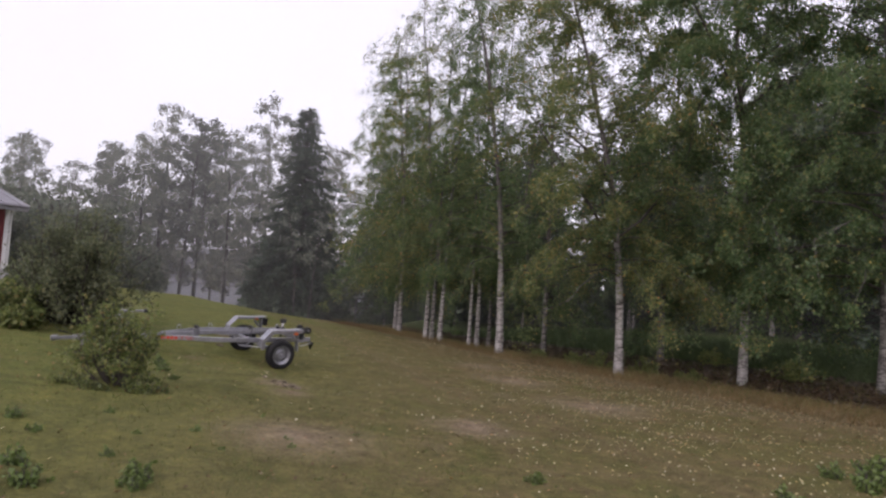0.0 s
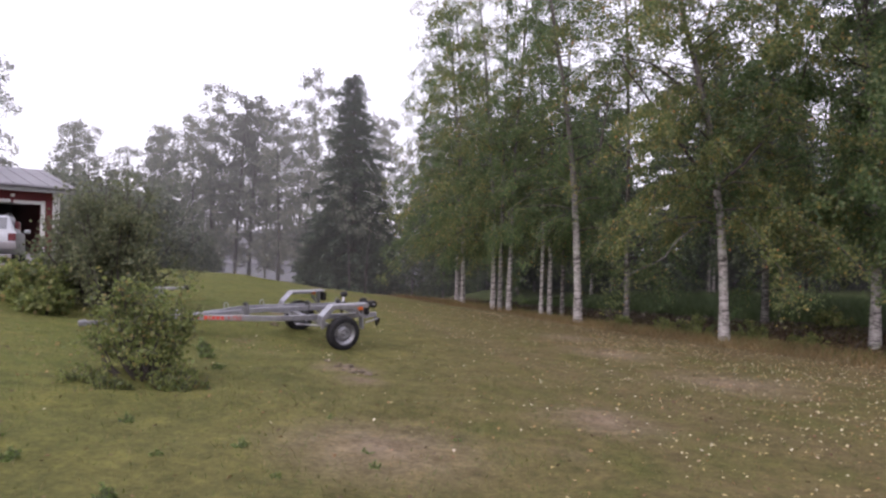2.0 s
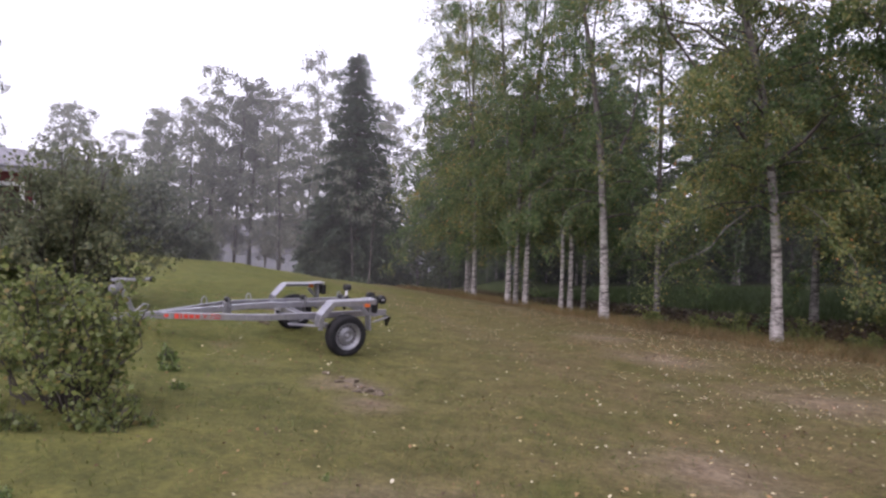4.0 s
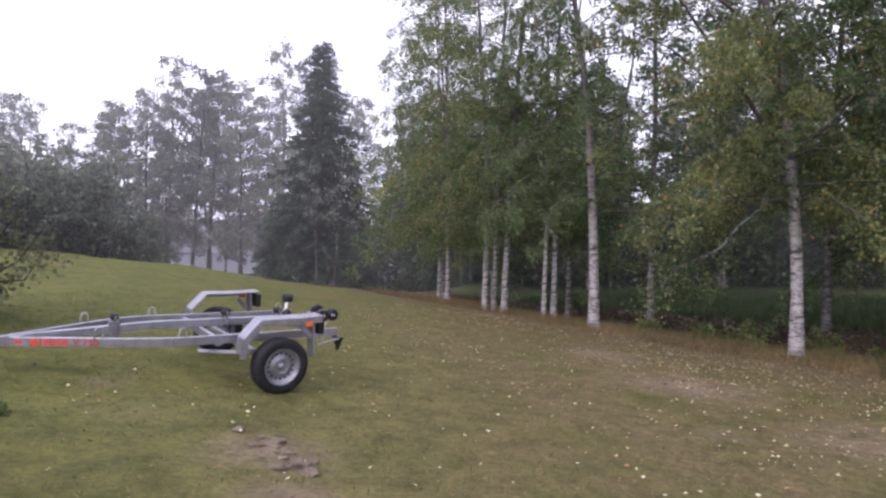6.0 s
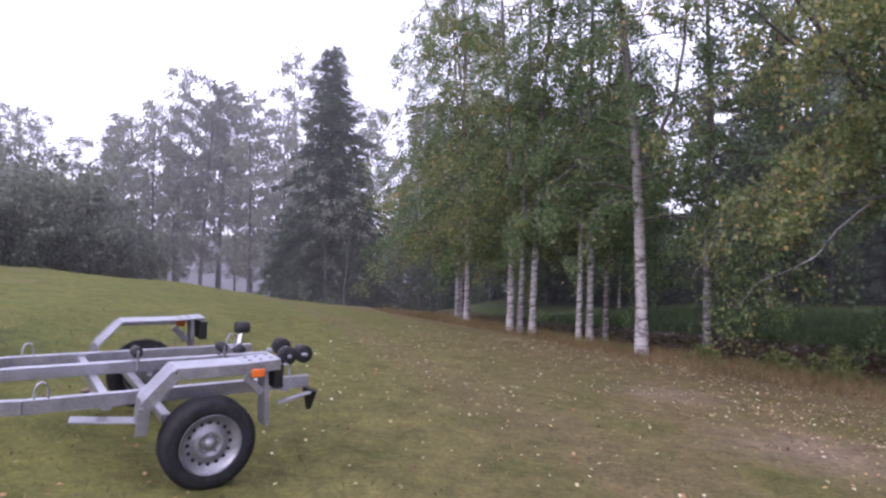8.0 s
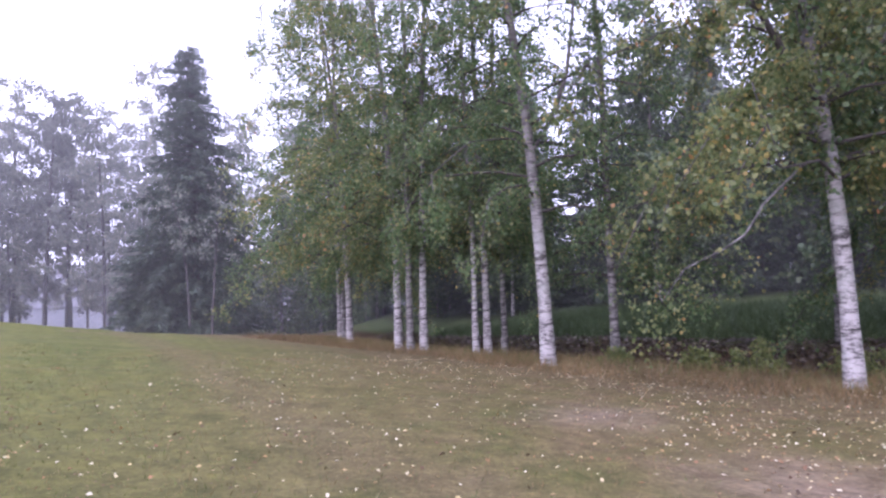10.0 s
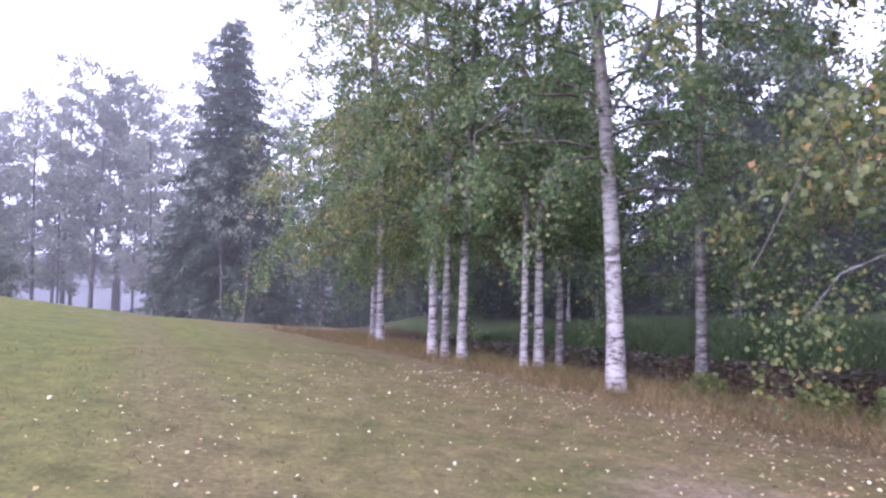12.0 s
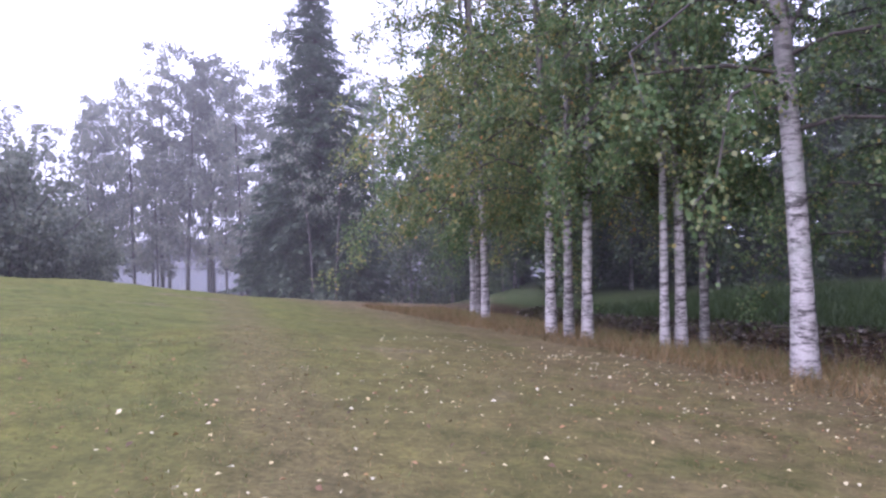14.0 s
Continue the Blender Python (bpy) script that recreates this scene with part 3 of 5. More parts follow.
for x, y, sc in ((12.5, 37.2, 0.5), (14.2, 38.4, 0.6), (11.0, 38.6, 0.55), (13.4, 40.8, 0.7), (16.0, 37.4, 0.6), (9.4, 39.4, 0.5), (17.6, 35.8, 0.5)):
    plant_tree("spruce", variants[3], x, y, "young dark spruce in the wood's undergrowth", group="young spruces in the wood", turn=x * 40, scale=sc)

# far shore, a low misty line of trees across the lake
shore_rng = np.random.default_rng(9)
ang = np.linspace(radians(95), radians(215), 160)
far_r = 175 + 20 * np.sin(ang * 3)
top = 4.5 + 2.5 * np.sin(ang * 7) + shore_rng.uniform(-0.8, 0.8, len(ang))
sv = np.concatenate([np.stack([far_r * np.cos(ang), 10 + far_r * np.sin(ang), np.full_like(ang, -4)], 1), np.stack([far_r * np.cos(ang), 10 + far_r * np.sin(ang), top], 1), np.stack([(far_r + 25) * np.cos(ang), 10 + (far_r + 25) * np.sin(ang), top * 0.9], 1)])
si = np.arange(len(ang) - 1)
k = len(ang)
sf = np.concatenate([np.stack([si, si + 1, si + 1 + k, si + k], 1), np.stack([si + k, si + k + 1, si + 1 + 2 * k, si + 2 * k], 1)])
# the mist over these woods is put into their blue-grey colour
tagged(part("backdrop", mesh_from("backdrop", sv, sf, plain("far_misted_woods", (0.16, 0.16, 0.185), (0.22, 0.22, 0.245), 0.15, 0.95, relief=0))), "far low grey wooded shore in mist", "backdrop", kind="structure")

# thin mist over the meadow's end and the lake, thicker with distance: layers of pale, mostly clear air that scatter the sky's light
def mist_material(name, thickness):
    m, n, l, b = material(name, 1.0)
    n.remove(b)
    clear, front, back, both, mix = n.new("ShaderNodeBsdfTransparent"), n.new("ShaderNodeBsdfDiffuse"), n.new("ShaderNodeBsdfTranslucent"), n.new("ShaderNodeMixShader"), n.new("ShaderNodeMixShader")
    for sh in (front, back):
        sh.inputs[0].default_value = (0.92, 0.91, 0.93, 1)
    l.new(front.outputs[0], both.inputs[1])
    l.new(back.outputs[0], both.inputs[2])
    puffs, amount = noise_node(n, l, 0.06, 2), n.new("ShaderNodeMapRange")
    l.new(puffs.outputs[0], amount.inputs[0])
    amount.inputs["From Min"].default_value, amount.inputs["From Max"].default_value = 0.25, 0.75
    amount.inputs["To Min"].default_value, amount.inputs["To Max"].default_value = thickness * 0.75, thickness * 1.25
    l.new(amount.outputs[0], mix.inputs[0])
    l.new(clear.outputs[0], mix.inputs[1])
    l.new(both.outputs[0], mix.inputs[2])
    l.new(mix.outputs[0], n["Material Output"].inputs[0])
    return m


for radius, thickness in ((26.5, 0.028), (29.5, 0.032), (40.0, 0.03), (49.0, 0.035), (58.0, 0.045), (68.0, 0.07)):
    ang = np.linspace(radians(-20), radians(200), 90)
    ring = np.stack([radius * np.cos(ang), 8 + radius * np.sin(ang)], 1)
    rise = np.array([-6.0, 60.0])
    mv = np.concatenate([np.column_stack([ring, np.full(len(ang), z)]) for z in rise])
    mi = np.arange(len(ang) - 1)
    tagged(part("mist", mesh_from("mist", mv, np.stack([mi, mi + 1, mi + 1 + len(ang), mi + len(ang)], 1), mist_material("thin_mist", thickness), True)), "thin pale mist hanging before the far trees", "mist", kind="stuff")

# ---- misty trees by the lake, the dark spruce, shrubs on the hill ----
LAKESIDE = "trees by the lake"
far_birch = [birch(80 + k, 19, 0.15, 4.5, 3.9, 40, 10, 16, 0.2, BARK_FAR, LEAF_HAZED, (0.4 - 0.5 * k, 0.3), droop=0.9, twig_mesh=False) for k in range(3)]
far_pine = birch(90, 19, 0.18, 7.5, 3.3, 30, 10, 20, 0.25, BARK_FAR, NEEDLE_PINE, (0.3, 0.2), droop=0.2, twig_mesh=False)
far_open = birch(91, 18.5, 0.13, 3.5, 3.0, 34, 8, 15, 0.22, BARK_FAR, LEAF_HAZED, (-0.3, 0.2), droop=0.8, twig_mesh=False)
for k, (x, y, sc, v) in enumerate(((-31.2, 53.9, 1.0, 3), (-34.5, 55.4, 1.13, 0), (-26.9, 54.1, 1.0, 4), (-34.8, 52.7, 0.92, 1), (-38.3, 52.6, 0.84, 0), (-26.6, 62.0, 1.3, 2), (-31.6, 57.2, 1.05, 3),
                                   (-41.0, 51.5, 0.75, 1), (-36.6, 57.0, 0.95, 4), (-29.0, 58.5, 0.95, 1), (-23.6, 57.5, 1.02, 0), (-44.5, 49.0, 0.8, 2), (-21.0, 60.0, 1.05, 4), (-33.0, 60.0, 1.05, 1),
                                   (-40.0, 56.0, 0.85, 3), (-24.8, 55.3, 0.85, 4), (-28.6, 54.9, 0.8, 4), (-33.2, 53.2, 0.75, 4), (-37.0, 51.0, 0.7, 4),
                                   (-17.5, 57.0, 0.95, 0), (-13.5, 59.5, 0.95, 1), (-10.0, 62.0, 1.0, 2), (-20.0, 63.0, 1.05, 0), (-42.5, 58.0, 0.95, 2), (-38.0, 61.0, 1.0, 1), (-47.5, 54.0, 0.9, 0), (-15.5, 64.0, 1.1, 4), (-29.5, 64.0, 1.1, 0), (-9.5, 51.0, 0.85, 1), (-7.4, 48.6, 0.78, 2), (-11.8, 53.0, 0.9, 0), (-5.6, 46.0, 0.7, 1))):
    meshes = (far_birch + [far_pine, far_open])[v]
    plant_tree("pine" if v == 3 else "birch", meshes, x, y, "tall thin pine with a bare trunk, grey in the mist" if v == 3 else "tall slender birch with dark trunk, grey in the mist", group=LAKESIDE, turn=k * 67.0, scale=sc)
plant_tree("spruce", spruce(95, 15.1, 0.2, 0.2, 3.15, 64, NEEDLE, 0.42, 46, 0.5), -14.6, 40.6, "tall dark green spruce dense to the ground")
for x, y, sc, sd in ((-16.6, 40.0, 0.62, 96), (-12.6, 40.2, 0.55, 97), (-15.4, 38.8, 0.42, 98)):
    plant_tree("spruce", spruce(sd, 9, 0.1, 0.1, 3.4, 30, NEEDLE, 0.45, 40, 0.5), x, y, "low bushy dark spruce beside the tall one", scale=sc)
for x, y, tl in ((-13.6, 37.6, (-0.9, 0)), (-12.6, 37.7, (0.7, 0.1))):
    plant_tree("birch", birch(int(x * -10), 7.5, 0.05, 4.0, 1.1, 10, 5, 10, 0.12, BARK_FAR, LEAF_HAZED, tl, twig_mesh=False), x, y, "thin leaning birch in front of a dark spruce")
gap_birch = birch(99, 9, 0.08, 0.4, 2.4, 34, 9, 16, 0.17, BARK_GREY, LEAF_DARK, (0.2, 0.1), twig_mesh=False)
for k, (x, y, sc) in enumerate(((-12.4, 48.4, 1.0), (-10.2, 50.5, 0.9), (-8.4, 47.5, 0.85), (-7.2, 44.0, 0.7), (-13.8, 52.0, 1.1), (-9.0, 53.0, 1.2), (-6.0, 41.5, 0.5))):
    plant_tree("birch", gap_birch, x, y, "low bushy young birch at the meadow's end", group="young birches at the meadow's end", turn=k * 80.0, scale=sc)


def shrub(seed, height, width, stems, leaves, leaf_size, foliage, low=0.1, bark=TWIG, power=0.6):
    """Many stems from one root, leafy all the way, with an uneven outline."""
    rng = np.random.default_rng(seed)
    limbs, at = [], []
    for i in range(stems):
        az, r = i * 2.4 + rng.normal() * 0.3, width / 2 * math.sqrt((i + 0.5) / stems) * rng.uniform(0.7, 1.15)
        top = height * (1 - 0.5 * (r / (width / 2)) ** 2) * rng.uniform(0.72, 1.08)
        u = np.linspace(0, 1, 5)[:, None]
        out = np.array([math.cos(az), math.sin(az), 0])
        line = out * (0.12 * r + 0.88 * r * u ** power) + np.array([0, 0, 1.0]) * (top * u - 0.05) + rng.normal(size=(5, 3)) * 0.05 * height * u
        limbs.append(tube_arrays(line, (0.006 + 0.008 * height) * (1 - 0.8 * u[:, 0]), 4))
        for _ in range(5):
            w = rng.uniform(low, 1.0)
            p = np.array([np.interp(w, u[:, 0], line[:, c]) for c in range(3)])
            q = p + unit(rng.normal(size=3) + np.array([0, 0, 0.3])) * 0.17 * (height + width) / 2 * rng.uniform(0.4, 1.2)
            limbs.append(tube_arrays([p, (p + q) / 2 + [0, 0, 0.02], q], [0.006, 0.004, 0.002], 3))
            t = rng.random((leaves, 1))
            at.append(p * (1 - t) + q * t + rng.normal(size=(leaves, 3)) * 0.035 * (height + width) / 2)
    at = np.concatenate(at)
    at[:, 2] = np.maximum(at[:, 2], 0.03)
    return (mesh_from("limbwork", *joined(limbs), bark, True), mesh_from("crown", *leaf_arrays(rng, at, leaf_size, 0.2), foliage))


plant_tree("bush", shrub(201, 1.22, 1.15, 44, 22, 0.044, BUSH_LEAF, 0.5), -3.85, 5.65, "loose green leafy bush on the lawn before the trailer", "bush")
for k, (x, y, sc) in enumerate(((-3.3, 5.4, 1.0), (-4.1, 5.05, 0.8), (-3.7, 4.95, 0.7))):
    plant_tree("bush", shrub(202 + 10 * k, 0.36, 0.6, 18, 9, 0.045, BUSH_LEAF), x, y, "low tuft of green leaves at the bush's foot", "bush", "tufts at the bush's foot", scale=sc)
plant_tree("small_tree", shrub(204, 2.55, 2.5, 74, 50, 0.06, WILLOW_LEAF, 0.3, BARK_DARK, 0.8), -7.95, 9.95, "dense dark green rounded small tree with several stems", "tree")
plant_tree("bush", shrub(206, 0.9, 1.4, 40, 34, 0.07, BUSH_LEAF), -8.5, 8.8, "low spreading green bush beside the gravel drive", "bush")
plant_tree("bush", shrub(207, 0.6, 0.8, 26, 26, 0.07, BUSH_LEAF), -7.7, 8.3, "low spreading green bush beside the gravel drive", "bush")
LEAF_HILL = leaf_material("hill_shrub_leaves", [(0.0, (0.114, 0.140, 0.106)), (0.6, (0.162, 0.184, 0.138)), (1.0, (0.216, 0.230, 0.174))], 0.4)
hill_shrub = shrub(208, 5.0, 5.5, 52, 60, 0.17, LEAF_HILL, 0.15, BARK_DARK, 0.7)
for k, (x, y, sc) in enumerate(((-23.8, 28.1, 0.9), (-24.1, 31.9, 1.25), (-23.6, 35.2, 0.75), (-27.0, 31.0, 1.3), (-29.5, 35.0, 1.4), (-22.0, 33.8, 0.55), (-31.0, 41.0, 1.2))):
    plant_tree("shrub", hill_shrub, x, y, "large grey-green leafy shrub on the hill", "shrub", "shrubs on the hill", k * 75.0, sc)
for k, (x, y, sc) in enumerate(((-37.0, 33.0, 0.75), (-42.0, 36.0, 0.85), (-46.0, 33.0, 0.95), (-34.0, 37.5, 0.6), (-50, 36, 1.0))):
    plant_tree("birch", far_birch[k % 3], x, y, "birch with a haze-paled crown behind the house", group="birches behind the house", turn=k * 50.0, scale=sc)


# ---- small makers ----
def bar(p, q, width, height, bevel=0.004, up=(0, 0, 1)):
    """A square bar from p to q, with softened edges."""
    p, q = Vector(p), Vector(q)
    d = q - p
    x = d.normalized()
    y = Vector(up).cross(x)
    if y.length < 1e-4:
        y = Vector((0, 1, 0))
    y.normalize()
    z = x.cross(y)
    bm = bmesh.new()
    bmesh.ops.create_cube(bm, size=1, matrix=Matrix((x, y, z)).transposed().to_4x4() @ Matrix.Diagonal((d.length, width, height, 1)))
    bmesh.ops.translate(bm, verts=bm.verts, vec=(p + q) / 2)
    if bevel:
        bmesh.ops.bevel(bm, geom=bm.edges[:], offset=bevel, segments=2, affect="EDGES", profile=0.5)
    return bm


def box(x0, x1, y0, y1, z0, z1, bevel=0.004):
    return bar((x0, (y0 + y1) / 2, (z0 + z1) / 2), (x1, (y0 + y1) / 2, (z0 + z1) / 2), y1 - y0, z1 - z0, bevel)


def merge(*bms):
    out = bmesh.new()
    for b in bms:
        me = bpy.data.meshes.new("tmp")
        b.to_mesh(me)
        b.free()
        out.from_mesh(me)
        bpy.data.meshes.remove(me)
    return out


def sweep(points, width, height, bevel=0.004):
    """A bent bar through points, mitred by overlap."""
    return merge(*[bar(a, b, width, height, bevel) for a, b in zip(points[:-1], points[1:])])


def lathe(profile, mat, name, sides=40, axis="Y"):
    """A turned shape: radius and place along its axis."""
    pr = np.array(profile, float)
    a = np.arange(sides) * 2 * np.pi / sides
    v = np.stack([pr[:, None, 0] * np.cos(a), np.repeat(pr[:, 1:2], sides, 1), pr[:, None, 0] * np.sin(a)], -1)
    if axis == "Z":
        v = v[..., [0, 2, 1]]
    i, j = np.meshgrid(np.arange(len(pr) - 1), np.arange(sides), indexing="ij")
    k = (j + 1) % sides
    f = np.stack([i * sides + j, (i + 1) * sides + j, (i + 1) * sides + k, i * sides + k], -1).reshape(-1, 4)
    return mesh_from(name, v.reshape(-1, 3), f, mat, True)


def rod(points, radius, mat, name, sides=10):
    v, f = tube_arrays(points, [radius] * len(points), sides)
    return mesh_from(name, v, f, mat, True)


def rounded_rod(p, q, radius, mat, name, sides=16):
    p, q = np.array(p, float), np.array(q, float)
    d = q - p
    at = [0, 0.0, 0.06, 0.5, 0.94, 1.0, 1.0]
    return mesh_from(name, *tube_arrays([p + d * t for t in (0.0, 0.001, 0.06, 0.5, 0.94, 0.999, 1.0)], [0.0005, radius * 0.85, radius, radius, radius, radius * 0.85, 0.0005], sides), mat, True)


# ---- trailer ----
ZINC = plain("galvanised_steel", (0.32, 0.32, 0.355), (0.46, 0.46, 0.5), 9, 0.36, 0.75, 0.06, fine=70)
ZINC_DARK = plain("dull_steel", (0.2, 0.2, 0.22), (0.32, 0.32, 0.34), 9, 0.5, 0.6, 0.1)
RUBBER = plain("tyre_rubber", (0.012, 0.012, 0.014), (0.03, 0.03, 0.032), 14, 0.7, 0, 0.25)
ROLLER = plain("black_roller_rubber", (0.015, 0.015, 0.017), (0.04, 0.04, 0.042), 14, 0.55, 0, 0.1)
RIM = plain("silver_painted_rim", (0.2, 0.2, 0.215), (0.3, 0.3, 0.32), 10, 0.4, 0.5, 0.05)
HOLE = plain("hole_shade_disc", (0.01, 0.01, 0.01), (0.02, 0.02, 0.02), 10, 0.9, relief=0)
ORANGE = plain("orange_lens", (0.65, 0.12, 0.015), (0.8, 0.17, 0.02), 20, 0.3, relief=0)
RED_LENS = plain("red_lens", (0.3, 0.015, 0.015), (0.42, 0.02, 0.02), 20, 0.3, relief=0)
RED_PRINT = plain("red_print", (0.55, 0.05, 0.03), (0.68, 0.07, 0.04), 30, 0.6, relief=0)
BLACK = plain("black_plastic", (0.012, 0.012, 0.013), (0.03, 0.03, 0.03), 12, 0.5)
for dull in (RUBBER, ROLLER, BLACK):
    dull.node_tree.nodes["Principled BSDF"].inputs["Specular IOR Level"].default_value = 0.18

R, AXLE_Z = 0.305, 0.312
trailer = thing("boat_trailer", "galvanised steel boat trailer with black rollers, parked on the lawn", "trailer", pose(-3.965, 10.445, 0.035, -4.0, 0, 227.8))
YW = 0.93


def add(name, bm, mat, parent=trailer, label="", smooth_shade=False):
    return part(name, from_bm(name, bm, mat, smooth_shade), parent, label)


tyre_me = lathe([(0.19, -0.075), (0.215, -0.085), (0.262, -0.088), (0.285, -0.08), (0.297, -0.062), (0.304, -0.055), (0.298, -0.03), (0.305, -0.028), (0.305, -0.004), (0.298, -0.002), (0.298, 0.002), (0.305, 0.004),
                 (0.305, 0.028), (0.298, 0.03), (0.304, 0.055), (0.297, 0.062), (0.285, 0.08), (0.262, 0.088), (0.215, 0.085), (0.19, 0.075)], RUBBER, "tyre", 56)
rim_me = lathe([(0.192, -0.07), (0.2, -0.078), (0.192, -0.06), (0.172, -0.05), (0.166, 0.0), (0.172, 0.045), (0.194, 0.062), (0.2, 0.08), (0.196, 0.084), (0.188, 0.068), (0.172, 0.056), (0.15, 0.035), (0.128, 0.03), (0.11, 0.042), (0.092, 0.06),
                (0.072, 0.062), (0.062, 0.05), (0.05, 0.046), (0.034, 0.046), (0.03, 0.07), (0.022, 0.075), (0.0005, 0.076)], RIM, "rim", 48)
# each hole is a near-black disc, its inner shade put into the colour
hole_me = lathe([(0.0005, 0.0), (0.012, 0.0), (0.0135, -0.004)], HOLE, "vent_hole", 10)
bolt_me = lathe([(0.0005, 0.014), (0.008, 0.013), (0.0095, 0.009), (0.0095, 0.0)], ZINC_DARK, "bolt", 8)
for side in (1, -1):
    wheel = part("wheel", tyre_me.copy(), trailer, "black rubber tyre on a silver steel rim", pose(0, side * YW, AXLE_Z, 0, 0, 0 if side > 0 else 180) @ Matrix.Diagonal((0.935, 1, 0.935, 1)))
    rim = part("rim", rim_me, wheel, "silver steel rim with round vent holes")
    for k in range(16):
        a = k * math.pi / 8
        part("vent_hole", hole_me, wheel, m=pose(0.139 * math.cos(a), 0.0365, 0.139 * math.sin(a)))
    for k in range(5):
        a = k * 2 * math.pi / 5 + 0.3
        part("bolt", bolt_me, wheel, m=pose(0.056 * math.cos(a), 0.05, 0.056 * math.sin(a)))

# side rails, straight beside the wheels, then drawn in to the tongue
ZR = 0.545
for side in (1, -1):
    y0 = side * 0.60
    add("side_rail", sweep([(-0.80, y0, ZR), (0.95, y0, ZR), (1.25, side * 0.53, ZR), (2.2, side * 0.06, ZR - 0.02)], 0.045, 0.085), ZINC)
    # angular wheel arch of bent channel
    ya = side * 0.86
    arch = [(0.39, 0.44), (0.38, 0.60), (0.21, 0.785), (-0.2, 0.785), (-0.435, 0.80)]
    for (xa, za), (xb, zb) in zip(arch[:-1], arch[1:]):
        add("arch_plate", bar((xa, ya, za), (xb, ya, zb), 0.2, 0.012, 0.003), ZINC)
        add("arch_flange", bar((xa, ya + side * 0.1, za - 0.03), (xb, ya + side * 0.1, zb - 0.03), 0.008, 0.07, 0.002), ZINC)
    for k in range(6):
        part("vent_hole", hole_me, trailer, m=pose(-0.25 - 0.07 * (k // 2), ya - 0.05 + 0.09 * (k % 2), 0.796 + 0.004 * (k // 2), 90, 0, 0))
    add("arch_stay", bar((-0.345, ya + side * 0.02, 0.78), (-0.37, ya + side * 0.02, 0.36), 0.13, 0.03, 0.004, up=(1, 0, 0)), ZINC_DARK)
    add("arch_stay", bar((-0.22, ya + side * 0.06, 0.7), (-0.33, ya + side * 0.06, 0.58), 0.03, 0.05, 0.004), ZINC_DARK)
    add("side_lamp", box(-0.325, -0.245, ya + side * 0.105 - 0.012, ya + side * 0.105 + 0.012, 0.70, 0.75, 0.005), ORANGE, label="orange side lamp")
    add("tail_lamp", box(-0.469, -0.459, ya - 0.09, ya + 0.06, 0.62, 0.75, 0.003), RED_LENS, label="red tail lamp")
    add("lamp_housing", box(-0.46, -0.40, ya - 0.1, ya + 0.10, 0.61, 0.765, 0.006), BLACK, label="black lamp housing")
    # swinging arm and foot plate of the axle
    add("axle_plate", bar((0.72, side * 0.63, 0.45), (0.30, side * 0.72, 0.42), 0.12, 0.01, 0.002), ZINC)
    add("swing_arm", bar((0.2, side * 0.70, 0.42), (0.0, side * 0.78, AXLE_Z), 0.05, 0.07), ZINC_DARK)
    add("hub", merge(bar((0, side * 0.74, AXLE_Z), (0, side * 0.86, AXLE_Z), 0.1, 0.1, 0.03)), ZINC_DARK)
    # lashing hoops on the rail
    for xh in (1.55, 0.86, -0.62):
        yh = side * (0.6 if xh < 1 else 0.40)
        part("lashing_hoop", rod([(xh - 0.035, yh, ZR + 0.02), (xh - 0.035, yh, ZR + 0.09), (xh - 0.02, yh, ZR + 0.125), (xh, yh, ZR + 0.135), (xh + 0.02, yh, ZR + 0.125), (xh + 0.035, yh, ZR + 0.09), (xh + 0.035, yh, ZR + 0.02)], 0.008, ZINC, "lashing_hoop"), trailer)
    # rear corner: triangular reflector on a slotted bracket
    add("rear_bracket", bar((-0.56, side * 0.66, 0.42), (-0.77, side * 0.74, 0.50), 0.07, 0.012, 0.002), ZINC)
    bm = bmesh.new()
    tri = [bm.verts.new((-0.79, side * 0.70 + dy, 0.46 + dz)) for dy, dz in ((-0.085, 0.05), (0.085, 0.05), (0.0, -0.1))]
    face = bm.faces.new(tri)
    ext = bmesh.ops.extrude_face_region(bm, geom=[face])
    bmesh.ops.translate(bm, verts=[v for v in ext["geom"] if isinstance(v, bmesh.types.BMVert)], vec=(0.035, 0, 0))
    bmesh.ops.recalc_face_normals(bm, faces=bm.faces)
    add("reflector", bm, BLACK, label="black-backed triangular reflector")
add("axle", merge(bar((0.2, -0.72, 0.42), (0.2, 0.72, 0.42), 0.06, 0.06, 0.01)), ZINC)
add("cross_member", bar((-0.62, -0.62, 0.53), (-0.62, 0.62, 0.53), 0.05, 0.09), ZINC)
add("cross_member", bar((0.52, -0.62, 0.52), (0.52, 0.62, 0.52), 0.05, 0.08), ZINC)
add("keel_beam", sweep([(-0.72, 0, 0.6), (1.0, 0, 0.6), (2.25, 0, 0.53)], 0.06, 0.08), ZINC)
add("tongue", sweep([(2.1, 0, 0.525), (3.45, 0, 0.5)], 0.07, 0.09), ZINC)
add("brand_plate", bar((2.17, 0.102, 0.53), (2.12, 0.124, 0.53), 0.004, 0.04, 0.001), RED_PRINT, label="round red mark")
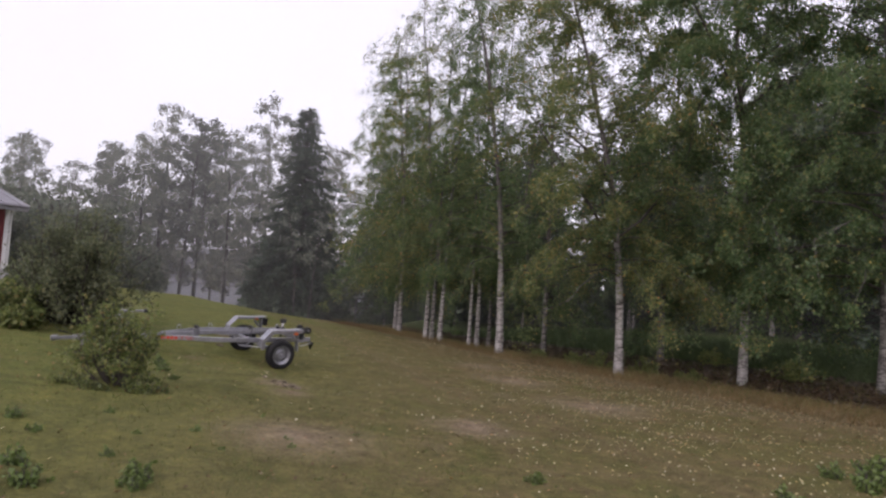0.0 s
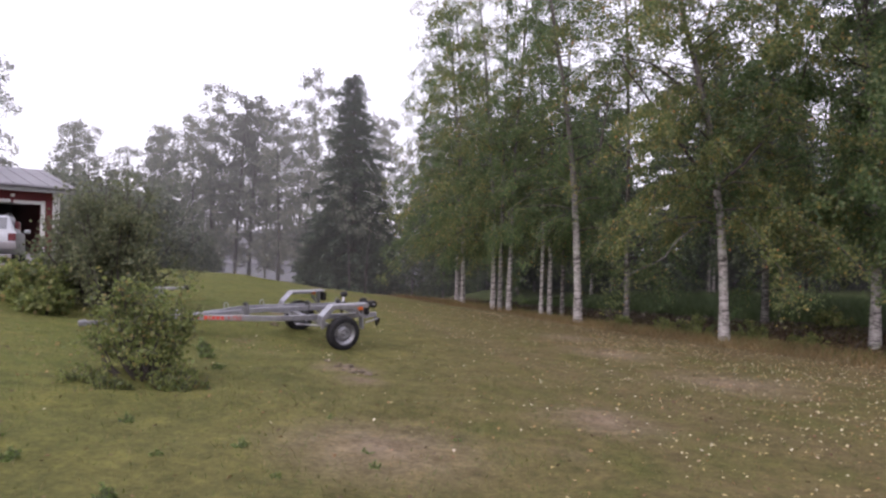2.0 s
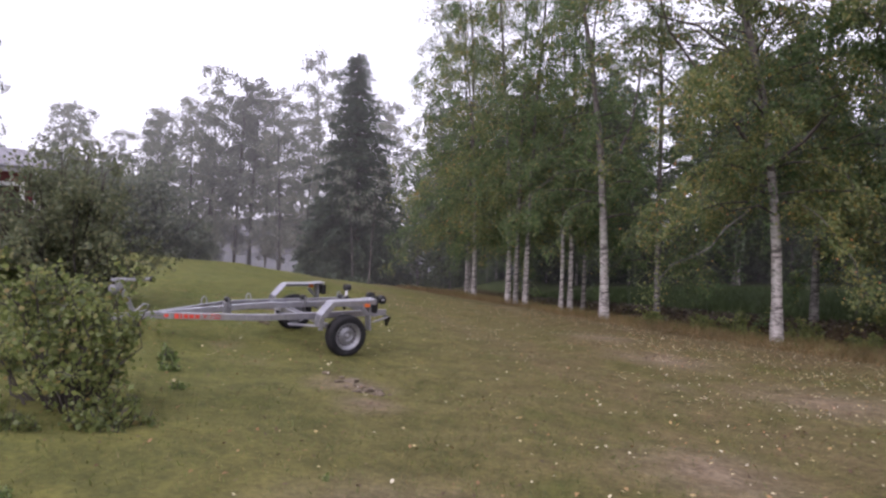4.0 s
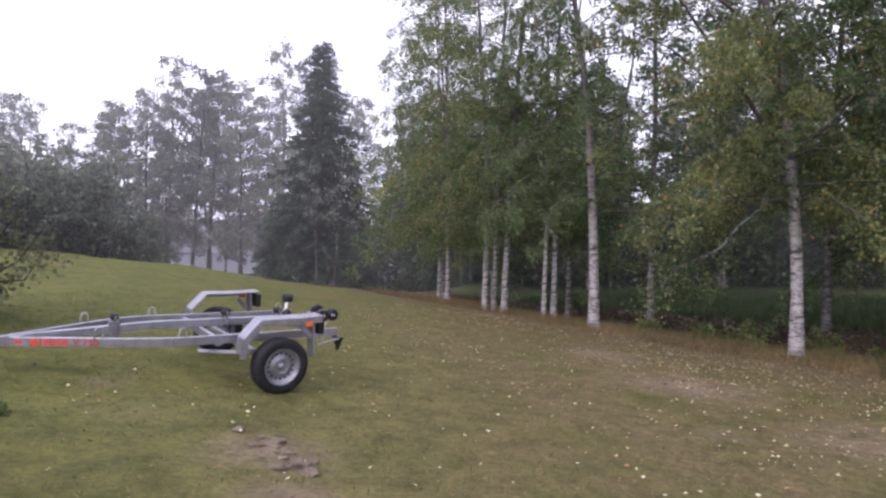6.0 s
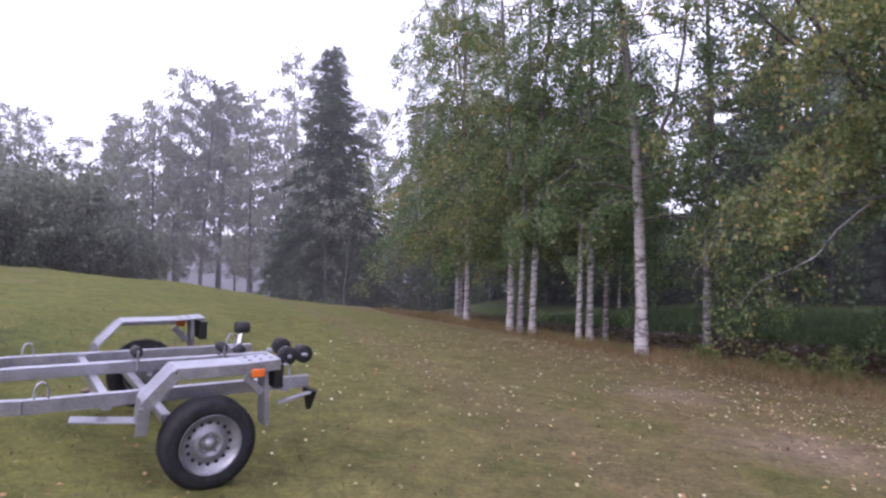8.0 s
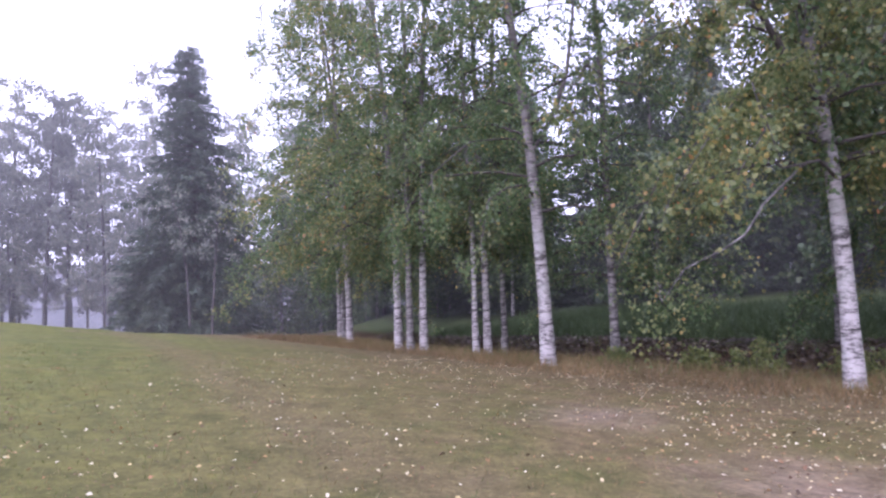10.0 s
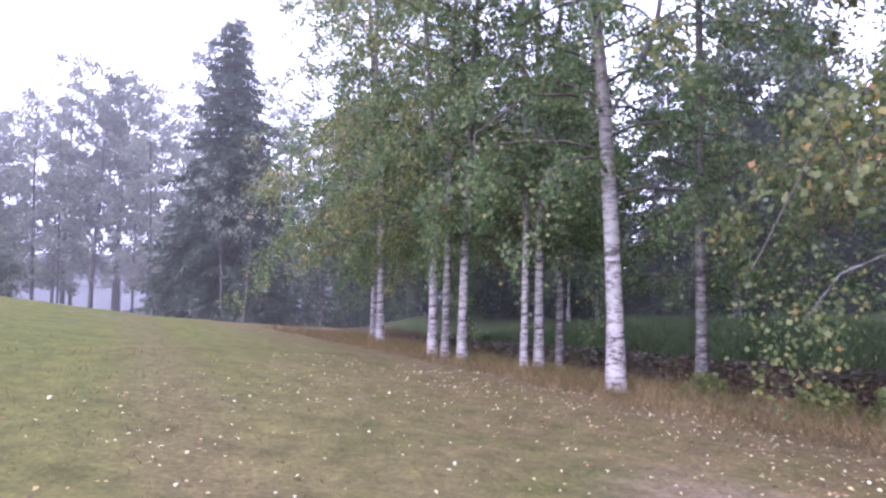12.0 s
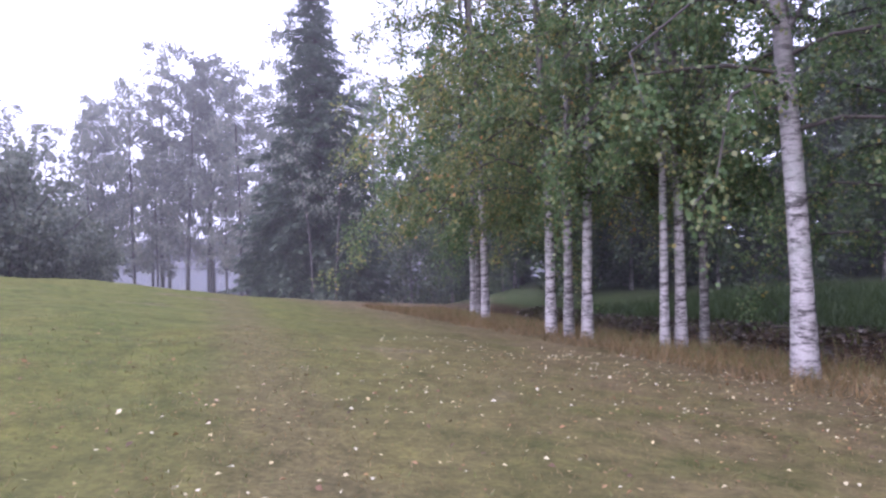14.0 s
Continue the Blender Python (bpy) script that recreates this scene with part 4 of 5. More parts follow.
# red lettering on the near rail: the maker's name as plain bars, then a number
rail_dir = Vector((2.2 - 1.25, 0.06 - 0.53, -0.02)).normalized()
rail_turn = math.degrees(math.atan2(rail_dir.y, rail_dir.x))
for k, (u0, wid, hgt) in enumerate(((0.17, 0.056, 0.066), (0.245, 0.02, 0.066), (0.285, 0.054, 0.05), (0.355, 0.054, 0.05), (0.425, 0.054, 0.05))):
    p = Vector((2.2, 0.06, ZR - 0.02)) - rail_dir * u0 + Vector((-rail_dir.y, rail_dir.x, 0)) * 0.0245
    add("letter_bar", bar(p, p - rail_dir * wid, 0.002, hgt, 0), RED_PRINT)
text = bpy.data.curves.new("number_print", "FONT")
text.body, text.size, text.extrude, text.align_x = "V 750", 0.092, 0.001, "LEFT"
text.materials.append(RED_PRINT)
p = Vector((2.2, 0.06, ZR - 0.045)) - rail_dir * 0.52 + Vector((-rail_dir.y, rail_dir.x, 0)) * 0.0265
num = part("number_print", text, trailer, "red printed number")
num.matrix_basis = Matrix.Translation(p) @ pose(0, 0, 0, 0, 0, rail_turn) @ pose(0, 0, 0, 90, 0, 180)
# coupling, stand and winch post
add("coupling", merge(bar((3.4, 0, 0.5), (3.72, 0, 0.49), 0.06, 0.06, 0.012), bar((3.66, 0, 0.5), (3.78, 0, 0.49), 0.09, 0.09, 0.025)), ZINC_DARK)
add("coupling_handle", bar((3.45, 0, 0.56), (3.68, 0, 0.62), 0.03, 0.02, 0.006), BLACK)
add("support_leg", bar((3.3, 0.06, 0.62), (3.3, 0.06, 0.1), 0.045, 0.045, 0.01), ZINC_DARK)
add("support_foot", bar((3.22, 0.06, 0.06), (3.38, 0.06, 0.06), 0.12, 0.12, 0.04), RUBBER)
add("winch_post", sweep([(2.50, 0, 0.55), (2.72, 0, 1.0)], 0.06, 0.06), ZINC)
add("winch_arm", bar((2.78, 0, 0.98), (2.33, 0, 0.985), 0.04, 0.04, 0.008), ZINC)
part("bow_stop", rounded_rod((2.31, -0.05, 0.985), (2.31, 0.05, 0.985), 0.035, ROLLER, "bow_stop"), trailer, "black rubber bow stop")
part("winch_drum", rounded_rod((2.74, -0.09, 0.86), (2.74, 0.06, 0.86), 0.055, ZINC_DARK, "winch_drum"), trailer)
part("winch_strap_loop", rod([(2.48, 0.03, 0.6), (2.4, 0.03, 0.68), (2.34, 0.03, 0.66), (2.36, 0.03, 0.6), (2.46, 0.03, 0.58)], 0.008, ZINC, "winch_strap_loop"), trailer)
# keel and side rollers
for xk in (1.35, 0.25, -0.35):
    part("keel_roller", rounded_rod((xk, -0.055, 0.70), (xk, 0.055, 0.70), 0.036, ROLLER, "keel_roller"), trailer, "black rubber keel roller")
    for s2 in (-1, 1):
        add("roller_bracket", bar((xk, s2 * 0.066, 0.58), (xk, s2 * 0.066, 0.72), 0.05, 0.012, 0.002, up=(1, 0, 0)), ZINC_DARK)
add("roller_clamp", box(1.30, 1.40, -0.045, 0.045, 0.5, 0.66, 0.006), ZINC_DARK)
add("roller_post", bar((-0.55, -0.22, 0.56), (-0.60, -0.30, 0.76), 0.035, 0.035, 0.006), ZINC)
part("side_roller", rounded_rod((-0.55, -0.30, 0.79), (-0.66, -0.30, 0.79), 0.05, ROLLER, "side_roller"), trailer, "black rubber hull roller on a post")
part("side_roller", rounded_rod((-0.52, -0.2, 0.60), (-0.59, -0.2, 0.65), 0.042, ROLLER, "side_roller"), trailer, "black rubber hull roller on a post")
add("roller_post", bar((-0.62, 0.16, 0.56), (-0.72, 0.32, 0.69), 0.035, 0.035, 0.006), ZINC_DARK)
for p, q in (((-0.70, 0.39, 0.70), (-0.70, 0.47, 0.70)), ((-0.73, 0.2, 0.73), (-0.73, 0.28, 0.73)), ((-0.84, 0.34, 0.70), (-0.84, 0.44, 0.70))):
    part("stern_roller", rounded_rod(p, q, 0.066, ROLLER, "stern_roller"), trailer, "large black rubber stern roller")
for p in ((-0.70, 0.475, 0.70), (-0.84, 0.445, 0.70)):
    part("axle_nut", bolt_me, trailer, "zinc axle nut", pose(*p) @ Matrix.Scale(1.8, 4))
part("roller_axle", rod([(-0.66, 0.14, 0.69), (-0.73, 0.32, 0.705), (-0.84, 0.46, 0.70)], 0.012, ZINC, "roller_axle"), trailer)


# ---- house with an open garage, car, gravel drive ----
RED_WALL = plain("red_painted_boards", (0.12, 0.02, 0.024), (0.17, 0.03, 0.034), 3, 0.85, stretch=(7, 7, 0.6), relief=0.4, fine=25)
WHITE_PAINT = plain("white_painted_wood", (0.66, 0.65, 0.64), (0.8, 0.79, 0.78), 6, 0.6)
GREY_PAINT = plain("weathered_grey_paint", (0.27, 0.26, 0.27), (0.37, 0.36, 0.37), 6, 0.7)
ROOF = plain("grey_roof_sheet", (0.17, 0.165, 0.19), (0.24, 0.235, 0.255), 2, 0.6, relief=0.2)
CHIMNEY = plain("dark_sheeted_chimney", (0.07, 0.065, 0.075), (0.12, 0.115, 0.125), 3, 0.7)
CONCRETE = plain("grey_concrete", (0.22, 0.21, 0.2), (0.32, 0.31, 0.29), 3, 0.9)
INSIDE = plain("dark_board_lining", (0.06, 0.045, 0.04), (0.1, 0.08, 0.07), 3, 0.9)
GLASS, _n, _l, _b = material("window_glass", 0.05)
_b.inputs["Base Color"].default_value, _b.inputs["Specular IOR Level"].default_value = (0.03, 0.035, 0.04, 1), 0.6
CAR_PAINT = plain("silver_car_paint", (0.46, 0.47, 0.49), (0.55, 0.56, 0.58), 3, 0.32, 0.6, 0, fine=30)
# rear window glass: reflected sky is put into its raised grey base
CAR_GLASS, _n, _l, _b = material("sky_greyed_car_glass", 0.08)
_b.inputs["Base Color"].default_value, _b.inputs["Specular IOR Level"].default_value = (0.13, 0.135, 0.145, 1), 0.9
CAR_LENS = plain("dark_red_lamp_glass", (0.1, 0.012, 0.016), (0.15, 0.02, 0.024), 20, 0.25, relief=0)
CAR_TRIM = plain("grey_bumper_plastic", (0.22, 0.2, 0.21), (0.3, 0.28, 0.29), 6, 0.6)
GRAVEL = plain("grey_gravel", (0.15, 0.143, 0.145), (0.26, 0.25, 0.25), 1.2, 0.95, relief=0.9, fine=70)

hx, hy = -20.53, 21.86
house = thing("house", "low red wooden house with white trim and an open garage", "house", pose(hx, hy, ground_at(-19, 19) + 0.05, 0, 0, 59))


def hpart(name, bm, mat, parent=house, label=""):
    return part(name, from_bm(name, bm, mat), parent, label)


D, H, L = 8.0, 2.72, 14.0
for x0, x1, z0, z1 in ((-L, -5.0, 0, H), (-5.0, -3.5, 0, 1.05), (-5.0, -3.5, 2.15, H), (-3.5, -2.8, 0, H), (-2.8, -0.55, 2.08, H), (-0.55, 0, 0, H)):
    hpart("wall", box(x0, x1, 0, 0.16, z0, z1, 0), RED_WALL)
hpart("wall", box(-0.16, 0, 0.16, D, 0, H, 0), RED_WALL)
hpart("wall", box(-L, -L + 0.16, 0.16, D, 0, H, 0), RED_WALL)
hpart("wall", box(-L, 0, D, D + 0.16, 0, H, 0), RED_WALL)
hpart("garage_lining", box(-3.2, -3.1, 0.2, 6.0, 0, H - 0.05, 0), INSIDE)
hpart("garage_lining", box(-3.2, -0.2, 6.0, 6.1, 0, H - 0.05, 0), INSIDE)
hpart("garage_ceiling", box(-3.2, -0.17, 0.17, 6.0, H - 0.1, H - 0.04, 0), INSIDE)
hpart("garage_floor", box(-3.2, -0.2, 0.0, 6.0, -0.1, 0.03, 0), CONCRETE)
hpart("plinth", box(-L, -2.85, -0.02, 0.1, -0.5, 0.02, 0), CONCRETE)
hpart("plinth", box(-0.5, 0.02, -0.02, 0.1, -0.5, 0.02, 0), CONCRETE)
hpart("garage_door", box(-2.75, -0.6, 0.5, 2.3, 2.12, 2.17, 0.01), WHITE_PAINT, label="white garage door folded up under the ceiling")
door_trim = hpart("door_frame", box(-2.95, -2.8, -0.05, 0.03, 0, 2.2, 0.005), WHITE_PAINT, label="white painted door frame")
hpart("door_frame", box(-0.55, -0.4, -0.05, 0.03, 0, 2.2, 0.005), WHITE_PAINT)
hpart("door_frame", box(-2.8, -1.6, -0.05, 0.03, 2.07, 2.2, 0.005), WHITE_PAINT)
hpart("door_frame", box(-1.5, -0.55, -0.05, 0.03, 2.05, 2.18, 0.005), WHITE_PAINT)
hpart("corner_board", box(-0.13, 0.03, -0.03, 0.0, 0, H, 0.004), WHITE_PAINT)
hpart("corner_board", box(0.003, 0.03, 0.0, 0.14, 0, H, 0.004), WHITE_PAINT)
part("downpipe", rod([(0.08, -0.3, H - 0.05), (0.08, -0.06, H - 0.4), (0.08, -0.06, 0.1)], 0.04, WHITE_PAINT, "downpipe"), house)
hpart("wall_lamp", box(-1.6, -1.48, -0.12, 0.0, 2.3, 2.42, 0.02), WHITE_PAINT)
hpart("wall_box", box(-3.2, -3.0, -0.08, 0.0, 1.5, 1.75, 0.01), WHITE_PAINT)
window = hpart("window", box(-4.9, -3.6, 0.06, 0.08, 1.12, 2.08, 0), GLASS, label="dark window pane")
for x0, x1, z0, z1 in ((-5.1, -4.97, 0.97, 2.25), (-3.53, -3.4, 0.97, 2.25), (-4.97, -3.53, 2.12, 2.25), (-4.97, -3.53, 0.97, 1.1), (-4.29, -4.21, 1.1, 2.12)):
    hpart("frame", box(x0, x1, -0.04, 0.03, z0, z1, 0.004), WHITE_PAINT, window)
for side, ys, ye in ((1, -0.55, D / 2), (-1, D + 0.7, D / 2)):
    zs, ze = H - 0.02, H + 1.05
    bm = bmesh.new()
    a = [bm.verts.new(v) for v in ((-L - 0.5, ys, zs), (0.5, ys, zs), (0.5, ye, ze), (-L - 0.5, ye, ze))]
    f = bm.faces.new(a)
    e = bmesh.ops.extrude_face_region(bm, geom=[f])
    bmesh.ops.translate(bm, verts=[v for v in e["geom"] if isinstance(v, bmesh.types.BMVert)], vec=(0, 0, 0.1))
    bmesh.ops.recalc_face_normals(bm, faces=bm.faces)
    hpart("roof", bm, ROOF, label="grey sheet roof slope")
    hpart("roof_seam", merge(*[bar((x, ys, zs + 0.115), (x, ye, ze + 0.115), 0.03, 0.03, 0) for x in np.arange(-L - 0.2, 0.5, 0.6)]), ROOF)
hpart("fascia", box(-L - 0.5, 0.5, -0.59, -0.553, H - 0.2, H + 0.07, 0.004), GREY_PAINT)
hpart("soffit", box(-L - 0.5, 0.5, -0.55, -0.003, H - 0.07, H - 0.045, 0), WHITE_PAINT)
part("gutter", rod([(-L - 0.5, -0.65, H + 0.03), (0.5, -0.65, H)], 0.055, ROOF, "gutter"), house)
hpart("barge_board", bar((0.52, -0.6, H - 0.03), (0.52, D / 2, H + 1.04), 0.035, 0.2, 0.004), GREY_PAINT)
hpart("barge_board", bar((0.52, D / 2, H + 1.04), (0.52, D + 0.7, H - 0.03), 0.035, 0.2, 0.004), GREY_PAINT)
bm = bmesh.new()
a = [bm.verts.new(v) for v in ((-0.16, 0.1, H - 0.03), (-0.16, D, H - 0.03), (-0.16, D / 2, H + 0.95))]
f = bm.faces.new(a)
e = bmesh.ops.extrude_face_region(bm, geom=[f])
bmesh.ops.translate(bm, verts=[v for v in e["geom"] if isinstance(v, bmesh.types.BMVert)], vec=(0.157, 0, 0))
bmesh.ops.recalc_face_normals(bm, faces=bm.faces)
hpart("gable", bm, RED_WALL)
chim = hpart("chimney", box(-3.8, -2.8, 2.6, 3.7, H + 0.6, H + 2.5, 0.01), CHIMNEY, label="dark sheet-clad chimney")
hpart("chimney_cap", box(-3.92, -2.68, 2.48, 3.82, H + 2.5, H + 2.6, 0.01), CHIMNEY, chim)

car = thing("car", "silver estate car parked before the open garage", "car", pose(-16.05, 14.6, ground_at(-17.3, 16.2) + 0.02, 0, 0, 42))


def loft(name, rows, mat, label="", bevel=0.03):
    """A body from cross sections along y: (y, half width below, z below, half width above, z above)."""
    bm = bmesh.new()
    rings = [[bm.verts.new(v) for v in ((-a, y, z0), (a, y, z0), (b, y, z1), (-b, y, z1))] for y, a, z0, b, z1 in rows]
    for r, s in zip(rings[:-1], rings[1:]):
        for k in range(4):
            bm.faces.new((r[k], r[(k + 1) % 4], s[(k + 1) % 4], s[k]))
    bm.faces.new(rings[0][::-1])
    bm.faces.new(rings[-1])
    bmesh.ops.recalc_face_normals(bm, faces=bm.faces)
    if bevel:
        bmesh.ops.bevel(bm, geom=bm.edges[:], offset=bevel, segments=3, affect="EDGES", profile=0.5)
    return part(name, from_bm(name, bm, mat, True), car, label)


loft("body", [(0.0, 0.80, 0.42, 0.78, 0.92), (0.25, 0.85, 0.3, 0.83, 0.95), (3.0, 0.85, 0.25, 0.83, 0.95), (4.2, 0.80, 0.3, 0.76, 0.75)], CAR_PAINT, bevel=0.06)
loft("cabin", [(0.05, 0.79, 0.90, 0.66, 0.98), (0.32, 0.80, 0.9, 0.60, 1.42), (2.2, 0.80, 0.9, 0.58, 1.45), (3.0, 0.79, 0.9, 0.60, 0.97)], CAR_PAINT, bevel=0.04)
part("bumper", from_bm("bumper", box(-0.83, 0.83, -0.09, 0.12, 0.42, 0.66, 0.05), CAR_TRIM, True), car, "grey plastic rear bumper")
rear = bar((0, 0.075, 1.02), (0, 0.245, 1.36), 1.14, 0.02, 0.006)
part("rear_window", from_bm("rear_window", rear, CAR_GLASS), car, "rear window greyed to carry reflected sky")
for s in (-1, 1):
    part("tail_light", from_bm("tail_light", box(s * 0.71 - 0.1, s * 0.71 + 0.1, -0.02, 0.06, 0.68, 0.90, 0.02), CAR_LENS), car, "red tail light")
    for y0, y1 in ((0.5, 1.15), (1.22, 1.95), (2.02, 2.5)):
        part("side_window", from_bm("side_window", bar((s * 0.735, y0, 1.14), (s * 0.735, y1, 1.14), 0.012, 0.30, 0.004), GLASS), car)
    part("mirror", from_bm("mirror", box(s * 0.93 - 0.09, s * 0.93 + 0.09, 2.35, 2.45, 0.93, 1.05, 0.03), CAR_PAINT, True), car)
    part("roof_rail", rod([(s * 0.54, 0.5, 1.45), (s * 0.54, 0.6, 1.49), (s * 0.54, 2.0, 1.5), (s * 0.54, 2.15, 1.46)], 0.016, BLACK, "roof_rail"), car)
    for y in (0.75, 3.35):
        w = part("wheel", tyre_me.copy(), car, m=pose(s * 0.76, y, R, 0, 0, -90 * s))
        part("rim", rim_me, w)
part("number_plate", from_bm("number_plate", box(-0.26, 0.26, -0.015, 0.01, 0.74, 0.85, 0.004), WHITE_PAINT), car)

# gravel drive, laid a little proud of the ground
edge_r = [(-4.2, -9.0), (-4.7, -1.0), (-6.0, 4.3), (-8.5, 7.5), (-11.0, 10.2), (-13.9, 13.3), (-17.4, 18.6), (-19.0, 21.4)]
edge_l = [(-8.5, -9.0), (-9.0, -1.0), (-10.6, 3.6), (-13.2, 6.6), (-17.2, 9.8), (-20.0, 12.2), (-22.6, 15.2), (-23.6, 17.0)]


def along(line, n):
    p = np.array(line, float)
    t = np.linspace(0, len(p) - 1, n)
    return np.stack([np.interp(t, np.arange(len(p)), p[:, c]) for c in range(2)], 1)


n_long, n_wide = 160, 16
er, el = along(edge_r, n_long), along(edge_l, n_long)
er = er + 0.06 * (np.sin(np.arange(n_long) * 0.37) + np.sin(np.arange(n_long) * 0.83 + 1))[:, None]
w = np.linspace(0, 1, n_wide)[None, :, None]
dxy = er[:, None] * (1 - w) + el[:, None] * w
dz = land(dxy[..., 0], dxy[..., 1]) + 0.05 - 0.12 * (np.abs(np.linspace(-1, 1, n_wide)) > 0.95)
di = np.arange(n_long * n_wide).reshape(n_long, n_wide)
drive = part("road", mesh_from("road", np.concatenate([dxy, dz[..., None]], -1).reshape(-1, 3), np.stack([di[:-1, :-1], di[1:, :-1], di[1:, 1:], di[:-1, 1:]], -1).reshape(-1, 4), GRAVEL, True))
tagged(drive, "grey gravel drive up to the garage", "drive", kind="structure")


# ---- grass, leaves and litter ----
turf_rng = np.random.default_rng(21)


def blades(name, xy, height, width, mat, label, lean=0.6):
    """Many single blades of grass, as one object."""
    n = len(xy)
    z = land(xy[:, 0], xy[:, 1])
    base = np.stack([xy[:, 0], xy[:, 1], z - 0.005], 1)
    a = turf_rng.uniform(0, 2 * np.pi, n)
    across = np.stack([np.cos(a), np.sin(a), 0 * a], 1)
    hh = height * turf_rng.uniform(0.5, 1.3, (n, 1))
    tip = base + np.array([0, 0, 1.0]) * hh + np.stack([turf_rng.normal(size=n), turf_rng.normal(size=n), 0 * a], 1) * lean * hh
    wd = width * turf_rng.uniform(0.6, 1.3, (n, 1))
    v = np.stack([base - across * wd / 2, base + across * wd / 2, tip], 1).reshape(-1, 3)
    return tagged(part(name, mesh_from(name, v, np.arange(3 * n).reshape(-1, 3), mat)), label, "grass", kind="stuff")


def scatter(n, x0, x1, y0, y1, keep):
    xy = np.stack([turf_rng.uniform(x0, x1, n), turf_rng.uniform(y0, y1, n)], 1)
    return xy[turf_rng.random(n) < keep(xy[:, 0], xy[:, 1])]


lumps = lambda x, y: 0.5 + 0.5 * np.sin(0.9 * x + 1.3 * np.sin(0.7 * y)) * np.sin(0.8 * y + 1.1 * np.sin(0.6 * x))
bare_spots = ((2.93, 10.2, 1.1), (1.3, 12.9, 1.0), (0.3, 15.6, 0.8), (-0.9, 4.6, 0.8), (0.9, 6.6, 0.6), (-2.5, 8.0, 0.5), (-2.0, 7.2, 0.35))


def grown(x, y):
    k = np.ones_like(x)
    for sx, sy, sr in bare_spots:
        k = k * (0.12 + 0.88 * smooth(np.hypot(x - sx, y - sy) / sr - 0.3))
    return k


greener = lambda x, y: np.clip(0.75 - 0.13 * (bank(x, y) + 10), 0.05, 1) * grown(x, y)
blades("lawn_grass", scatter(190000, -9, 7, -1, 20, lambda x, y: greener(x, y) * (0.35 + 0.65 * lumps(x, y))), 0.035, 0.008, GRASS, "short mown green and straw-coloured grass")
blades("dry_grass", scatter(150000, -7, 9, -1, 21, lambda x, y: (1.05 - greener(x, y)) * (1 - 0.5 * lumps(x, y)) * grown(x, y) * (bank(x, y) < 0.5) * 0.8), 0.03, 0.007, GRASS_DRY, "short dry brown grass under the birches")
strip = lambda n, d0, d1, s0, s1: (lambda d, s: np.stack([0.6 + 0.75 * d + 0.66 * s, 21.3 + 0.66 * d - 0.75 * s], 1))(turf_rng.uniform(d0, d1, n), turf_rng.uniform(s0, s1, n))
blades("bank_grass", strip(24000, -1.2, 2.2, -13, 16), 0.2, 0.012, GRASS_DRY, "tall dry brown grass along the birches' bank")
blades("bank_grass", strip(7000, -0.4, 3.6, -11, 16), 0.22, 0.014, GRASS, "tufts of green grass along the ditch")
MEADOW = leaf_material("meadow_grass", [(0.0, (0.045, 0.08, 0.03)), (1.0, (0.085, 0.12, 0.045))], 0.3, 0.6)
blades("meadow_grass", strip(45000, 4.0, 13, -9, 22), 0.3, 0.028, MEADOW, "tall soft green meadow grass before the wood")


def litter_arrays(xy, size, up):
    n = len(xy)
    c = np.stack([xy[:, 0], xy[:, 1], land(xy[:, 0], xy[:, 1]) + up], 1)
    nrm = unit(np.array([0, 0, 1.0]) + turf_rng.normal(size=(n, 3)) * 0.28)
    a = unit(np.cross(nrm, turf_rng.normal(size=(n, 3))))
    b = np.cross(nrm, a)
    s = size * turf_rng.uniform(0.6, 1.3, (n, 1))
    fold = nrm * s * turf_rng.uniform(0.05, 0.3, (n, 1))
    v = np.stack([c - a * s * 0.55, c + b * s * 0.42 + fold, c + a * s * 0.6, c - b * s * 0.42 + fold], 1).reshape(-1, 3)
    f = np.arange(4 * n).reshape(-1, 4)
    return v, np.concatenate([f[:, [0, 1, 2]], f[:, [0, 2, 3]]])


leaf_xy = np.concatenate([scatter(36000, -6, 10, 0, 22, lambda x, y: np.clip(0.02 + 0.028 * (bank(x, y) + 12.5), 0.008, 0.4) * (bank(x, y) < 0.8) * (0.35 + 0.65 * lumps(y, x)) * (x > -5) * np.where(x > 1.0, 2.2, 1.0)),
                          scatter(260, -8, 3, 0, 16, lambda x, y: 0.35 + 0 * x)])
tagged(part("fallen_leaves", mesh_from("fallen_leaves", *litter_arrays(leaf_xy, 0.032, 0.026), FALLEN)), "yellow birch leaves fallen on the lawn", "leaves", kind="stuff")
BROWN_LEAF = leaf_material("brown_fallen_leaves", [(0.0, (0.05, 0.03, 0.018)), (0.5, (0.13, 0.07, 0.035)), (0.85, (0.24, 0.125, 0.055)), (1.0, (0.34, 0.2, 0.1))], 0.1, 0.7)
brown_xy = np.concatenate([scatter(30000, -4, 12, 3, 22, lambda x, y: smooth((bank(x, y) + 7.5) / 6) * 0.55 * (bank(x, y) < 1.5) * np.clip(0.25 + 0.1 * x, 0.1, 1)), scatter(3600, -8, 4, 0, 20, lambda x, y: 0.35 + 0.65 * lumps(y, x))])
tagged(part("brown_leaves", mesh_from("brown_leaves", *litter_arrays(brown_xy, 0.034, 0.022), BROWN_LEAF)), "curled brown dead leaves scattered over the lawn", "leaves", kind="stuff")
DITCH = leaf_material("ditch_litter", [(0.0, (0.03, 0.022, 0.016)), (0.6, (0.07, 0.048, 0.032)), (0.9, (0.13, 0.1, 0.075)), (1.0, (0.26, 0.23, 0.2))], 0.0, 0.7)
